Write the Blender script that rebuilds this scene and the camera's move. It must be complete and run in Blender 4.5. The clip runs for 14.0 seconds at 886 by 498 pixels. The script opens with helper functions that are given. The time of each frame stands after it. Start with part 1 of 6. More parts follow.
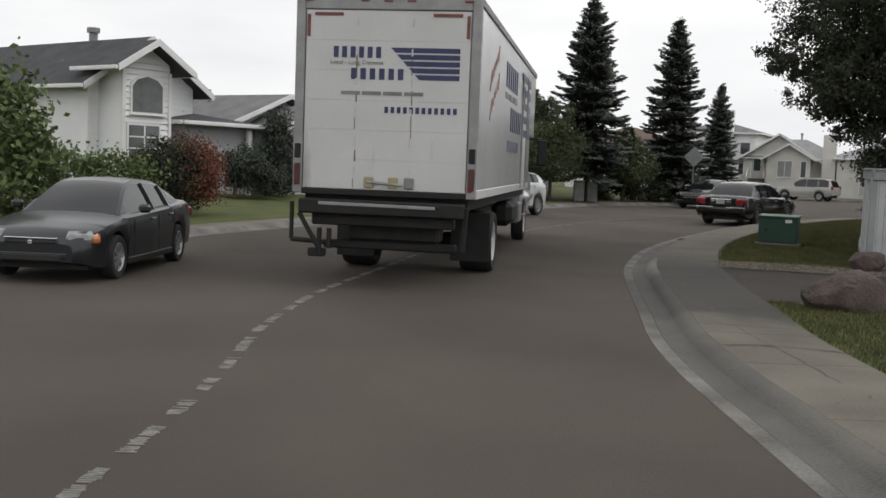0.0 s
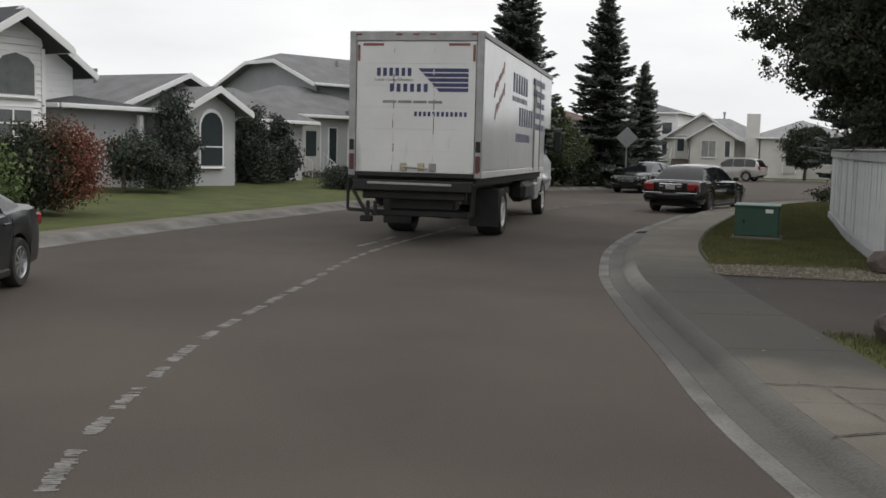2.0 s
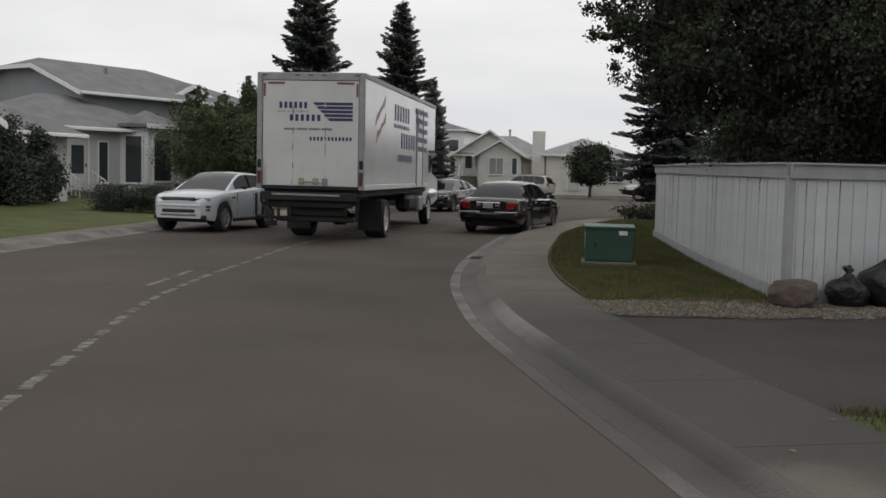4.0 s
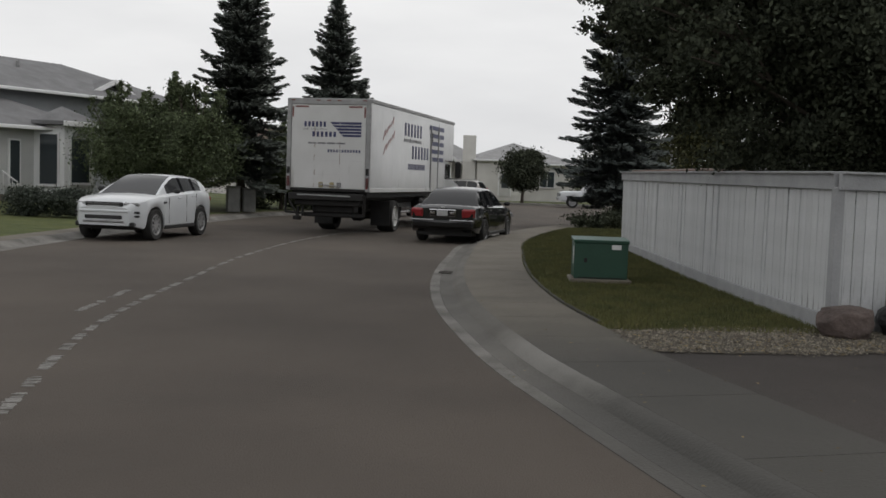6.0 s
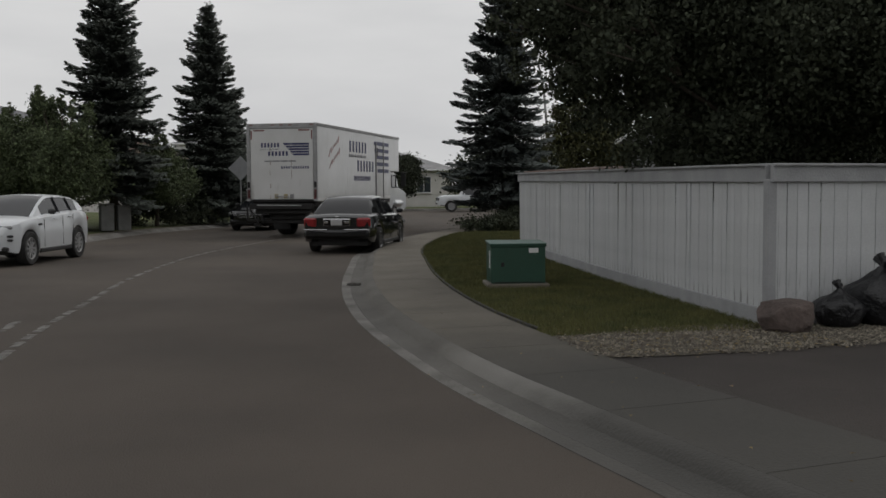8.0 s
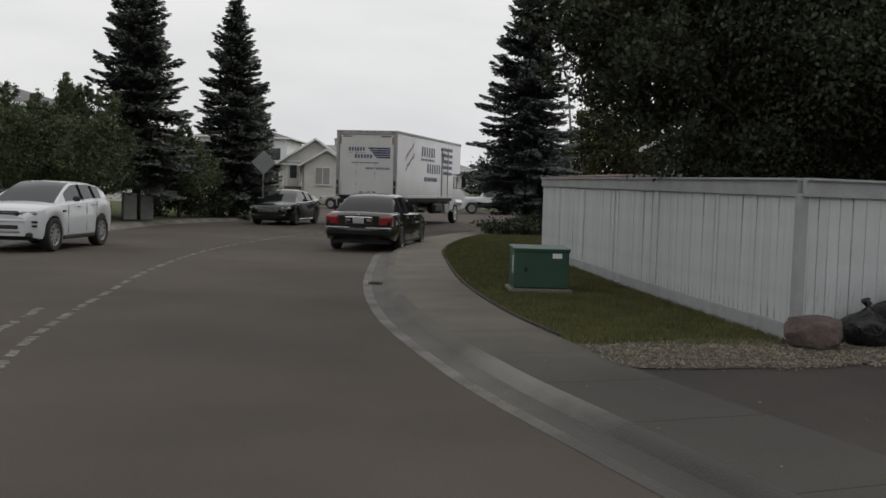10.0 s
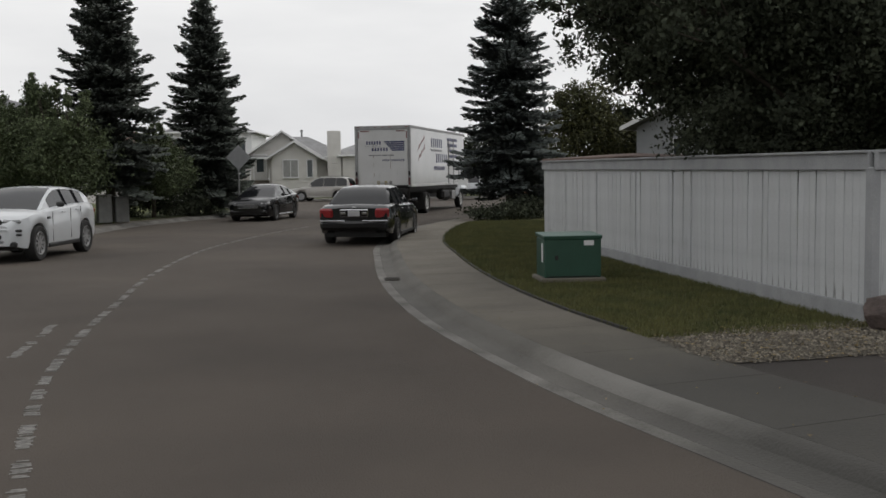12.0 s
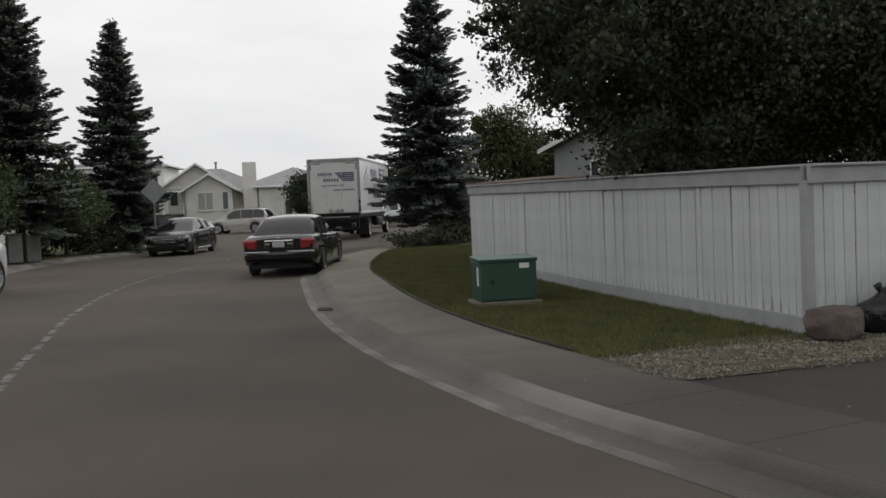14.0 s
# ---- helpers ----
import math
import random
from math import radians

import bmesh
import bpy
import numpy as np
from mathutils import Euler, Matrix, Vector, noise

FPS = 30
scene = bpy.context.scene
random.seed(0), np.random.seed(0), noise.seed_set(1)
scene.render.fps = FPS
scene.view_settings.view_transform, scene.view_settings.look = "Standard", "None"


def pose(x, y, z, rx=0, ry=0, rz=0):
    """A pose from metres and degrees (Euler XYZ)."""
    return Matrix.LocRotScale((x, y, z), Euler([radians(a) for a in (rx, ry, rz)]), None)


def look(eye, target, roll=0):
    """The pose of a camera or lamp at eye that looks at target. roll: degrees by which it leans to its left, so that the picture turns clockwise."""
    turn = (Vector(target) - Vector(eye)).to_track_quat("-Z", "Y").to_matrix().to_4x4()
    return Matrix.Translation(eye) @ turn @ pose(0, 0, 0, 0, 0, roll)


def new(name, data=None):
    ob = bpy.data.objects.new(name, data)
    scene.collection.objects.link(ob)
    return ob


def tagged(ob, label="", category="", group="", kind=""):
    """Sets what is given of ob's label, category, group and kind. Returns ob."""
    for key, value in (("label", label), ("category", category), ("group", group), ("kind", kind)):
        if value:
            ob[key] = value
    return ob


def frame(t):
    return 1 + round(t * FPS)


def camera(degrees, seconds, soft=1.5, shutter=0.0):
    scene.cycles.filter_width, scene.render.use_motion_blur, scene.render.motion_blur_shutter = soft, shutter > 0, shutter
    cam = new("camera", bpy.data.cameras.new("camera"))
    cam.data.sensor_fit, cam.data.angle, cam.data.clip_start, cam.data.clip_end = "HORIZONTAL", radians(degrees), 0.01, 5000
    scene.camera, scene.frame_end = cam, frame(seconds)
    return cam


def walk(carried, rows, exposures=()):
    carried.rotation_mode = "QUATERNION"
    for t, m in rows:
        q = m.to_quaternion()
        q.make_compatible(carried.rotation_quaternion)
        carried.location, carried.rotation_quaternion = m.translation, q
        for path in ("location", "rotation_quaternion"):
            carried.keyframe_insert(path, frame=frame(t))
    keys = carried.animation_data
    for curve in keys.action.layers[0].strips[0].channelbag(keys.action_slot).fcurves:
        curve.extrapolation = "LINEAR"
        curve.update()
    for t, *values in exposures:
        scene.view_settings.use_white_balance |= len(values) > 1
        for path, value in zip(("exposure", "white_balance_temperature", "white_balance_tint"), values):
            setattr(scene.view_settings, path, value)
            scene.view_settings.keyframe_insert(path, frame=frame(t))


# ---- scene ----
cam = camera(47.0, 14.0, soft=1.6)
PATH = [
    (0, (3.055, -8.994, 1.737), (2.41, -7.109, 1.571), 2.2),
    (0.5, (2.661, -8.068, 1.665), (2.067, -6.166, 1.491), 2.9),
    (1, (2.192, -7.07, 1.595), (1.639, -5.164, 1.343), -0.8),
    (1.5, (1.883, -6.31, 1.703), (1.398, -4.387, 1.442), 1.0),
    (2, (1.611, -5.448, 1.779), (1.126, -3.518, 1.586), 1.4),
    (2.5, (1.208, -4.713, 1.766), (0.863, -2.751, 1.587), -0.5),
    (5, (-0.22, -1.122, 1.69), (-0.193, 0.874, 1.56), 2.0),
    (5.5, (-0.496, -0.751, 1.691), (-0.441, 1.24, 1.519), 1.1),
    (6, (-0.665, -0.268, 1.716), (-0.563, 1.725, 1.58), 1.9),
    (6.5, (-0.682, 0.243, 1.648), (-0.558, 2.239, 1.596), -1.2),
    (7, (-0.906, 0.349, 1.652), (-0.715, 2.339, 1.676), -0.9),
    (7.5, (-1.178, 0.409, 1.693), (-0.845, 2.378, 1.575), -0.9),
    (10, (-1.343, 0.519, 1.712), (-1.025, 2.49, 1.594), 1.8),
    (10.5, (-1.436, 0.85, 1.732), (-1.274, 2.838, 1.577), 0.2),
    (11, (-1.72, 1.095, 1.725), (-1.531, 3.082, 1.597), 1.2),
    (11.5, (-1.968, 1.29, 1.751), (-1.667, 3.263, 1.616), -0.7),
    (12, (-2.161, 1.473, 1.744), (-1.769, 3.429, 1.6), -0.7),
    (12.5, (-2.318, 1.673, 1.727), (-1.778, 3.59, 1.549), -3.2),
    (13, (-2.359, 1.712, 1.741), (-1.788, 3.62, 1.56), -2.7),
    (13.5, (-2.379, 1.711, 1.741), (-1.785, 3.614, 1.584), -1.8),
    (14, (-2.373, 1.711, 1.728), (-1.821, 3.631, 1.633), -2.4),
]
EXPOSURES = [(0, 0.07), (2.5, 0.05), (5, -0.28), (6.2, -0.2), (7.0, -0.3), (7.5, -0.6), (10, -0.28), (11, -0.17), (12.5, -0.21), (14, -0.13)]
walk(cam, [(t, look(eye, target, roll)) for t, eye, target, roll in PATH], EXPOSURES)


# ---- world, sun, exposure ----
world = bpy.data.worlds.new("overcast")
scene.world = world
world.use_nodes = True
wn, wl = world.node_tree.nodes, world.node_tree.links
wn.clear()
sky = wn.new("ShaderNodeTexSky")
sky.sky_type, sky.sun_disc = "NISHITA", False
sky.sun_elevation, sky.sun_rotation = radians(46), radians(62)
sky_grey = wn.new("ShaderNodeHueSaturation")
sky_grey.inputs["Saturation"].default_value = 0.05
sky_grey.inputs["Value"].default_value = 0.10
cloud_pos = wn.new("ShaderNodeTexCoord")
cloud_map = wn.new("ShaderNodeMapping")
cloud_map.inputs["Scale"].default_value = (1.0, 1.0, 4.0)
cloud = wn.new("ShaderNodeTexNoise")
cloud.inputs["Scale"].default_value, cloud.inputs["Detail"].default_value = 2.2, 6
cloud_ramp = wn.new("ShaderNodeValToRGB")
cloud_ramp.color_ramp.elements[0].position, cloud_ramp.color_ramp.elements[0].color = 0.32, (0.68, 0.685, 0.70, 1)
cloud_ramp.color_ramp.elements[1].position, cloud_ramp.color_ramp.elements[1].color = 0.68, (0.90, 0.90, 0.90, 1)
cloud_mix = wn.new("ShaderNodeMixRGB")
cloud_mix.inputs[0].default_value = 0.85
sky_out = wn.new("ShaderNodeBackground")
sky_out.inputs["Strength"].default_value = 1.2
w_out = wn.new("ShaderNodeOutputWorld")
wl.new(sky.outputs[0], sky_grey.inputs["Color"])
wl.new(cloud_pos.outputs["Generated"], cloud_map.inputs[0])
wl.new(cloud_map.outputs[0], cloud.inputs["Vector"])
wl.new(cloud.outputs["Fac"], cloud_ramp.inputs[0])
wl.new(sky_grey.outputs[0], cloud_mix.inputs[1])
wl.new(cloud_ramp.outputs[0], cloud_mix.inputs[2])
wl.new(cloud_mix.outputs[0], sky_out.inputs["Color"])
wl.new(sky_out.outputs[0], w_out.inputs[0])
sun = new("sun", bpy.data.lights.new("sun", "SUN"))
sun.data.energy, sun.data.angle, sun.data.color = 0.8, radians(25), (1.0, 0.97, 0.93)
sun.matrix_world = look((28, 15, 33), (0, 0, 0))


# ---- materials ----
def mat(name, a, b=None, rough=0.7, metal=0.0, scale=4.0, fine=60.0, bump=0.2, coat=0.0, spec=0.5, island=0.0):
    """A surface with two colours mixed by coarse and fine grain, with fine relief."""
    m = bpy.data.materials.new(name)
    m.use_nodes = True
    n, l = m.node_tree.nodes, m.node_tree.links
    bsdf = n["Principled BSDF"]
    b = b or tuple(c * 0.8 for c in a)
    pos = n.new("ShaderNodeTexCoord")
    big, small = n.new("ShaderNodeTexNoise"), n.new("ShaderNodeTexNoise")
    big.inputs["Scale"].default_value, big.inputs["Detail"].default_value = scale, 5
    small.inputs["Scale"].default_value, small.inputs["Detail"].default_value = fine, 3
    add = n.new("ShaderNodeMath")
    add.operation = "MULTIPLY_ADD"
    add.inputs[1].default_value = 0.45
    ramp = n.new("ShaderNodeValToRGB")
    ramp.color_ramp.elements[0].position, ramp.color_ramp.elements[0].color = 0.5, (*a, 1)
    ramp.color_ramp.elements[1].position, ramp.color_ramp.elements[1].color = 0.95, (*b, 1)
    for tex in (big, small):
        l.new(pos.outputs["Object"], tex.inputs["Vector"])
    l.new(small.outputs["Fac"], add.inputs[0])
    l.new(big.outputs["Fac"], add.inputs[2])
    l.new(add.outputs[0], ramp.inputs[0])
    colour = ramp.outputs[0]
    if island:
        geo, hsv = n.new("ShaderNodeNewGeometry"), n.new("ShaderNodeHueSaturation")
        val = n.new("ShaderNodeMapRange")
        val.inputs["To Min"].default_value, val.inputs["To Max"].default_value = 1 - island, 1 + island
        l.new(geo.outputs["Random Per Island"], val.inputs["Value"])
        l.new(val.outputs[0], hsv.inputs["Value"])
        l.new(colour, hsv.inputs["Color"])
        colour = hsv.outputs[0]
    l.new(colour, bsdf.inputs["Base Color"])
    bsdf.inputs["Roughness"].default_value, bsdf.inputs["Metallic"].default_value = rough, metal
    bsdf.inputs["Coat Weight"].default_value = coat
    bsdf.inputs["Coat Roughness"].default_value = 0.06
    bsdf.inputs["Specular IOR Level"].default_value = spec
    if bump:
        bp = n.new("ShaderNodeBump")
        bp.inputs["Strength"].default_value, bp.inputs["Distance"].default_value = bump, 0.02
        l.new(small.outputs["Fac"], bp.inputs["Height"])
        l.new(bp.outputs[0], bsdf.inputs["Normal"])
    return m


def vary(m, amount):
    """Let each object of this material differ a little in brightness."""
    n, l = m.node_tree.nodes, m.node_tree.links
    bsdf = n["Principled BSDF"]
    src = bsdf.inputs["Base Color"].links[0].from_socket
    info, hsv, val = n.new("ShaderNodeObjectInfo"), n.new("ShaderNodeHueSaturation"), n.new("ShaderNodeMapRange")
    val.inputs["To Min"].default_value, val.inputs["To Max"].default_value = 1 - amount, 1 + amount
    l.new(info.outputs["Random"], val.inputs["Value"])
    l.new(val.outputs[0], hsv.inputs["Value"])
    l.new(src, hsv.inputs["Color"])
    l.new(hsv.outputs[0], bsdf.inputs["Base Color"])
    return m


def streaks(m, colour, low, high, stretch=(14, 14, 1.2), start=0.55):
    """Vertical streaks of dirt or worn paint between two heights of the thing, with a ragged edge."""
    n, l = m.node_tree.nodes, m.node_tree.links
    bsdf = n["Principled BSDF"]
    src = bsdf.inputs["Base Color"].links[0].from_socket
    pos, mp, tex = n.new("ShaderNodeTexCoord"), n.new("ShaderNodeMapping"), n.new("ShaderNodeTexNoise")
    mp.inputs["Scale"].default_value = stretch
    tex.inputs["Scale"].default_value, tex.inputs["Detail"].default_value = 1.0, 6
    sep, rng, mul, mix, gate = (n.new("ShaderNodeSeparateXYZ"), n.new("ShaderNodeMapRange"), n.new("ShaderNodeMath"),
                                n.new("ShaderNodeMixRGB"), n.new("ShaderNodeMapRange"))
    l.new(pos.outputs["Object"], mp.inputs[0])
    l.new(mp.outputs[0], tex.inputs["Vector"])
    l.new(pos.outputs["Object"], sep.inputs[0])
    rng.inputs["From Min"].default_value, rng.inputs["From Max"].default_value = high, low
    l.new(sep.outputs["Z"], rng.inputs["Value"])
    gate.inputs["From Min"].default_value, gate.inputs["From Max"].default_value = start, start + 0.12
    l.new(tex.outputs["Fac"], gate.inputs["Value"])
    mul.operation = "MULTIPLY"
    l.new(gate.outputs[0], mul.inputs[0])
    l.new(rng.outputs[0], mul.inputs[1])
    l.new(mul.outputs[0], mix.inputs[0])
    l.new(src, mix.inputs[1])
    mix.inputs[2].default_value = (*colour, 1)
    l.new(mix.outputs[0], bsdf.inputs["Base Color"])
    return m


def lapped(m, period=0.19):
    """Shallow overlapping boards, as a saw-tooth relief in height."""
    n, l = m.node_tree.nodes, m.node_tree.links
    bsdf = n["Principled BSDF"]
    pos, wave, bp = n.new("ShaderNodeTexCoord"), n.new("ShaderNodeTexWave"), n.new("ShaderNodeBump")
    wave.bands_direction, wave.wave_profile = "Z", "SAW"
    wave.inputs["Scale"].default_value, wave.inputs["Distortion"].default_value = 0.314 / period, 0.0
    bp.invert = True
    bp.inputs["Strength"].default_value, bp.inputs["Distance"].default_value = 0.9, 0.03
    l.new(pos.outputs["Object"], wave.inputs["Vector"])
    l.new(wave.outputs["Fac"], bp.inputs["Height"])
    l.new(bp.outputs[0], bsdf.inputs["Normal"])
    return m


def banded(m, colour, first, last, soft, amount, ragged=0.9):
    """A ragged band of another colour lying across the street between two lengths along it."""
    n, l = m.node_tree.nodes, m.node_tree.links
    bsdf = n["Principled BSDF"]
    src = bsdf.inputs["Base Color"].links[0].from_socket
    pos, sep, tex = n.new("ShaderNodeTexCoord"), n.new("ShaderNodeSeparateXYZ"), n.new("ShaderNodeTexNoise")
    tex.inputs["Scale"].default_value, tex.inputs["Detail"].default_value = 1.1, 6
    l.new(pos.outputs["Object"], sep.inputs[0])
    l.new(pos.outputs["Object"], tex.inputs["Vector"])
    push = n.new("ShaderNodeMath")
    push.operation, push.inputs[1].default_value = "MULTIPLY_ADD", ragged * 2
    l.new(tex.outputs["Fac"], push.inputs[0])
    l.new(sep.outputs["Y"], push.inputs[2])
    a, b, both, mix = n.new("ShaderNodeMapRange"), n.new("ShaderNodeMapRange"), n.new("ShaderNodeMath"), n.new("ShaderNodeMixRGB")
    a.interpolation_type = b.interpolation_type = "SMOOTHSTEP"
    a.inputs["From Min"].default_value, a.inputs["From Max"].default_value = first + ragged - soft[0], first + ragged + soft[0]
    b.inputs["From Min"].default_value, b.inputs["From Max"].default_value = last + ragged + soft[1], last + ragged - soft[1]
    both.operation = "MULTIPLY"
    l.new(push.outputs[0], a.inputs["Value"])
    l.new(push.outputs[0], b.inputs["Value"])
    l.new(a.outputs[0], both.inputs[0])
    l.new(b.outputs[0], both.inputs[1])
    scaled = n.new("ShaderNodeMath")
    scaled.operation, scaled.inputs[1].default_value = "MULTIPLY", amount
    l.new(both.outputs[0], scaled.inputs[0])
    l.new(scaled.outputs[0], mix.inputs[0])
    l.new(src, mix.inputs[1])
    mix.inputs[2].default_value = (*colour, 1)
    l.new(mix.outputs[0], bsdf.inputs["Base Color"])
    return m


def glass(name, tint, rough=0.04):
    m = bpy.data.materials.new(name)
    m.use_nodes = True
    b = m.node_tree.nodes["Principled BSDF"]
    b.inputs["Base Color"].default_value = (*tint, 1)
    b.inputs["Roughness"].default_value = rough
    b.inputs["Specular IOR Level"].default_value = 0.6
    return m


M_ASPHALT = mat("asphalt", (0.0445, 0.0355, 0.0283), (0.0875, 0.0705, 0.0565), rough=0.9, scale=0.28, fine=70, bump=0.5)
M_DRIVE = mat("driveway_asphalt", (0.029, 0.024, 0.021), (0.048, 0.040, 0.035), rough=0.92, scale=0.8, fine=60, bump=0.6)
M_CONCRETE = vary(mat("concrete", (0.092, 0.082, 0.066), (0.162, 0.145, 0.118), rough=0.88, scale=1.3, fine=45, bump=0.35), 0.10)
# footpath, kerb and gutter darker at the driveway, rolled kerb paler just beyond
M_SLAB = banded(vary(mat("footpath_concrete", (0.096, 0.086, 0.069), (0.165, 0.148, 0.120), rough=0.88, scale=0.9, fine=45, bump=0.35), 0.04),
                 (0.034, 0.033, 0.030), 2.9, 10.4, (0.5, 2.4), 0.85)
M_KERB = banded(mat("kerb_concrete", (0.070, 0.065, 0.057), (0.225, 0.216, 0.20), rough=0.85, scale=1.3, fine=40, bump=0.4), (0.052, 0.049, 0.044), 3.2, 7.6, (0.9, 0.9), 0.82)
M_GUTTER = banded(mat("gutter_concrete", (0.062, 0.058, 0.051), (0.128, 0.121, 0.109), rough=0.85, scale=0.8, fine=40, bump=0.4), (0.040, 0.039, 0.036), 3.0, 8.0, (0.6, 1.0), 0.7)
M_KERBFACE = banded(banded(mat("rolled_kerb_concrete", (0.070, 0.065, 0.056), (0.135, 0.127, 0.113), rough=0.85, scale=0.8, fine=40, bump=0.4),
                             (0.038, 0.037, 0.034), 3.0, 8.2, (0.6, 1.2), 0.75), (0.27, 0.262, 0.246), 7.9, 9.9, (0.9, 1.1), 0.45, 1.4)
M_LINE = mat("worn_line_paint", (0.10, 0.095, 0.086), (0.265, 0.255, 0.24), rough=0.8, scale=7, fine=40, bump=0.3)
M_LAWN = mat("green_lawn", (0.046, 0.064, 0.015), (0.098, 0.108, 0.028), rough=0.95, scale=1.2, fine=60, bump=0.9)
M_GRASS = mat("verge_grass", (0.054, 0.060, 0.016), (0.112, 0.104, 0.030), rough=0.95, scale=1.2, fine=60, bump=0.9)
M_FIELD = mat("far_ground", (0.06, 0.065, 0.03), (0.09, 0.09, 0.04), rough=1, scale=0.3, fine=8, bump=0.3)
M_BLADE = mat("grass_blade", (0.058, 0.070, 0.021), (0.122, 0.116, 0.040), rough=0.9, scale=2, fine=20, bump=0, island=0.3)
M_SOIL = mat("gravel_bed", (0.06, 0.052, 0.040), (0.10, 0.088, 0.068), rough=0.95, scale=3, fine=50, bump=0.8)
M_PEBBLE = mat("pale_gravel", (0.075, 0.063, 0.047), (0.21, 0.188, 0.15), rough=0.9, scale=12, fine=50, bump=0.3, island=0.55)
M_ROCK = mat("pink_granite", (0.046, 0.034, 0.030), (0.128, 0.098, 0.087), rough=0.9, scale=3, fine=28, bump=0.8)
M_FENCE = streaks(vary(mat("white_fence_paint", (0.44, 0.45, 0.455), (0.52, 0.53, 0.535), rough=0.75, scale=3, fine=50, bump=0.25), 0.05),
                  (0.17, 0.165, 0.155), 0.05, 0.75, stretch=(30, 30, 3), start=0.56)
M_FENCECAP = mat("grey_fence_cap", (0.26, 0.264, 0.272), (0.34, 0.345, 0.35), rough=0.8, scale=3, fine=40, bump=0.3)
M_BOXGREEN = mat("green_enamel", (0.008, 0.045, 0.026), (0.014, 0.062, 0.038), rough=0.5, scale=2, fine=50, bump=0.08)
M_BOXLID = mat("faded_green_lid", (0.075, 0.15, 0.12), (0.12, 0.20, 0.17), rough=0.5, scale=3, fine=50, bump=0.1)
M_BAG = mat("black_bag_plastic", (0.008, 0.008, 0.009), (0.016, 0.016, 0.018), rough=0.32, scale=6, fine=25, bump=0.9)
M_TRUCKWHITE = streaks(mat("white_truck_panel", (0.56, 0.56, 0.55), (0.64, 0.64, 0.635), rough=0.45, scale=1.2, fine=30, bump=0.04),
                       (0.30, 0.29, 0.27), 1.2, 2.3, stretch=(5, 5, 0.9), start=0.6)
M_TRUCKSIDE = streaks(mat("glossy_truck_side", (0.56, 0.565, 0.57), (0.63, 0.635, 0.64), rough=0.16, scale=0.7, fine=2.5, bump=0.10),
                      (0.33, 0.32, 0.30), 1.2, 2.0, stretch=(3, 3, 0.7), start=0.6)
M_RAIL = mat("grey_metal_rail", (0.24, 0.24, 0.24), (0.36, 0.36, 0.36), rough=0.5, metal=0.3, scale=4, fine=40, bump=0.1)
M_STEEL = mat("dark_steel", (0.009, 0.009, 0.009), (0.022, 0.020, 0.019), rough=0.65, metal=0.2, scale=3, fine=30, bump=0.3)
M_RUST = mat("rust", (0.27, 0.16, 0.07), (0.13, 0.09, 0.055), rough=0.9, scale=9, fine=60, bump=0.4)
M_LATCH = mat("yellow_worn_latch", (0.42, 0.33, 0.12), (0.30, 0.28, 0.22), rough=0.6, scale=8, fine=40)
M_BLUE = mat("navy_print", (0.024, 0.028, 0.092), (0.042, 0.047, 0.125), rough=0.45, scale=3, fine=40, bump=0)
M_BLUEGREY = mat("faded_navy_print", (0.13, 0.13, 0.20), (0.2, 0.2, 0.26), rough=0.5, scale=5, fine=40, bump=0)
M_GREYPRINT = mat("grey_print", (0.17, 0.17, 0.18), (0.25, 0.25, 0.26), rough=0.5, scale=5, fine=40, bump=0)
M_REDPRINT = mat("faded_red_print", (0.30, 0.15, 0.145), (0.40, 0.27, 0.26), rough=0.5, scale=5, fine=40, bump=0)
M_REDTAPE = mat("red_reflector", (0.13, 0.035, 0.03), (0.21, 0.06, 0.05), rough=0.4, scale=6, fine=40, bump=0)
M_TAIL = mat("red_lamp_lens", (0.22, 0.014, 0.018), (0.28, 0.022, 0.025), rough=0.15, scale=5, fine=40, bump=0, coat=0.4)
M_DIMLENS = mat("dull_red_lamp_lens", (0.060, 0.016, 0.016), (0.10, 0.026, 0.026), rough=0.3, scale=5, fine=40, bump=0)
M_AMBER = mat("amber_lens", (0.55, 0.17, 0.05), (0.62, 0.22, 0.08), rough=0.15, scale=5, bump=0, coat=0.6)
M_LAMP = mat("clear_lamp_lens", (0.13, 0.135, 0.14), (0.26, 0.26, 0.26), rough=0.18, scale=14, fine=40, bump=0, coat=1)
M_CHROME = mat("chrome", (0.55, 0.55, 0.56), (0.65, 0.65, 0.66), rough=0.15, metal=1.0, bump=0)
M_ALLOY = mat("alloy_rim", (0.34, 0.34, 0.35), (0.44, 0.44, 0.45), rough=0.35, metal=0.7, bump=0.05)
M_DARKRIM = mat("dull_dark_rim", (0.09, 0.09, 0.092), (0.14, 0.14, 0.142), rough=0.45, metal=0.5, bump=0.05)
M_WHITERIM = mat("white_rim", (0.5, 0.5, 0.49), (0.6, 0.6, 0.58), rough=0.5, scale=6, fine=30, bump=0.1)
M_TYRE = mat("tyre_rubber", (0.013, 0.013, 0.013), (0.028, 0.027, 0.026), rough=0.85, scale=6, fine=50, bump=0.3)
M_PLASTIC = mat("black_plastic", (0.012, 0.012, 0.012), (0.022, 0.022, 0.022), rough=0.6, scale=5, fine=50, bump=0.1)
M_PLATE = mat("pale_plate", (0.42, 0.42, 0.43), (0.5, 0.5, 0.5), rough=0.5, scale=9, bump=0)
M_CARGLASS = glass("dark_car_glass", (0.012, 0.013, 0.015))
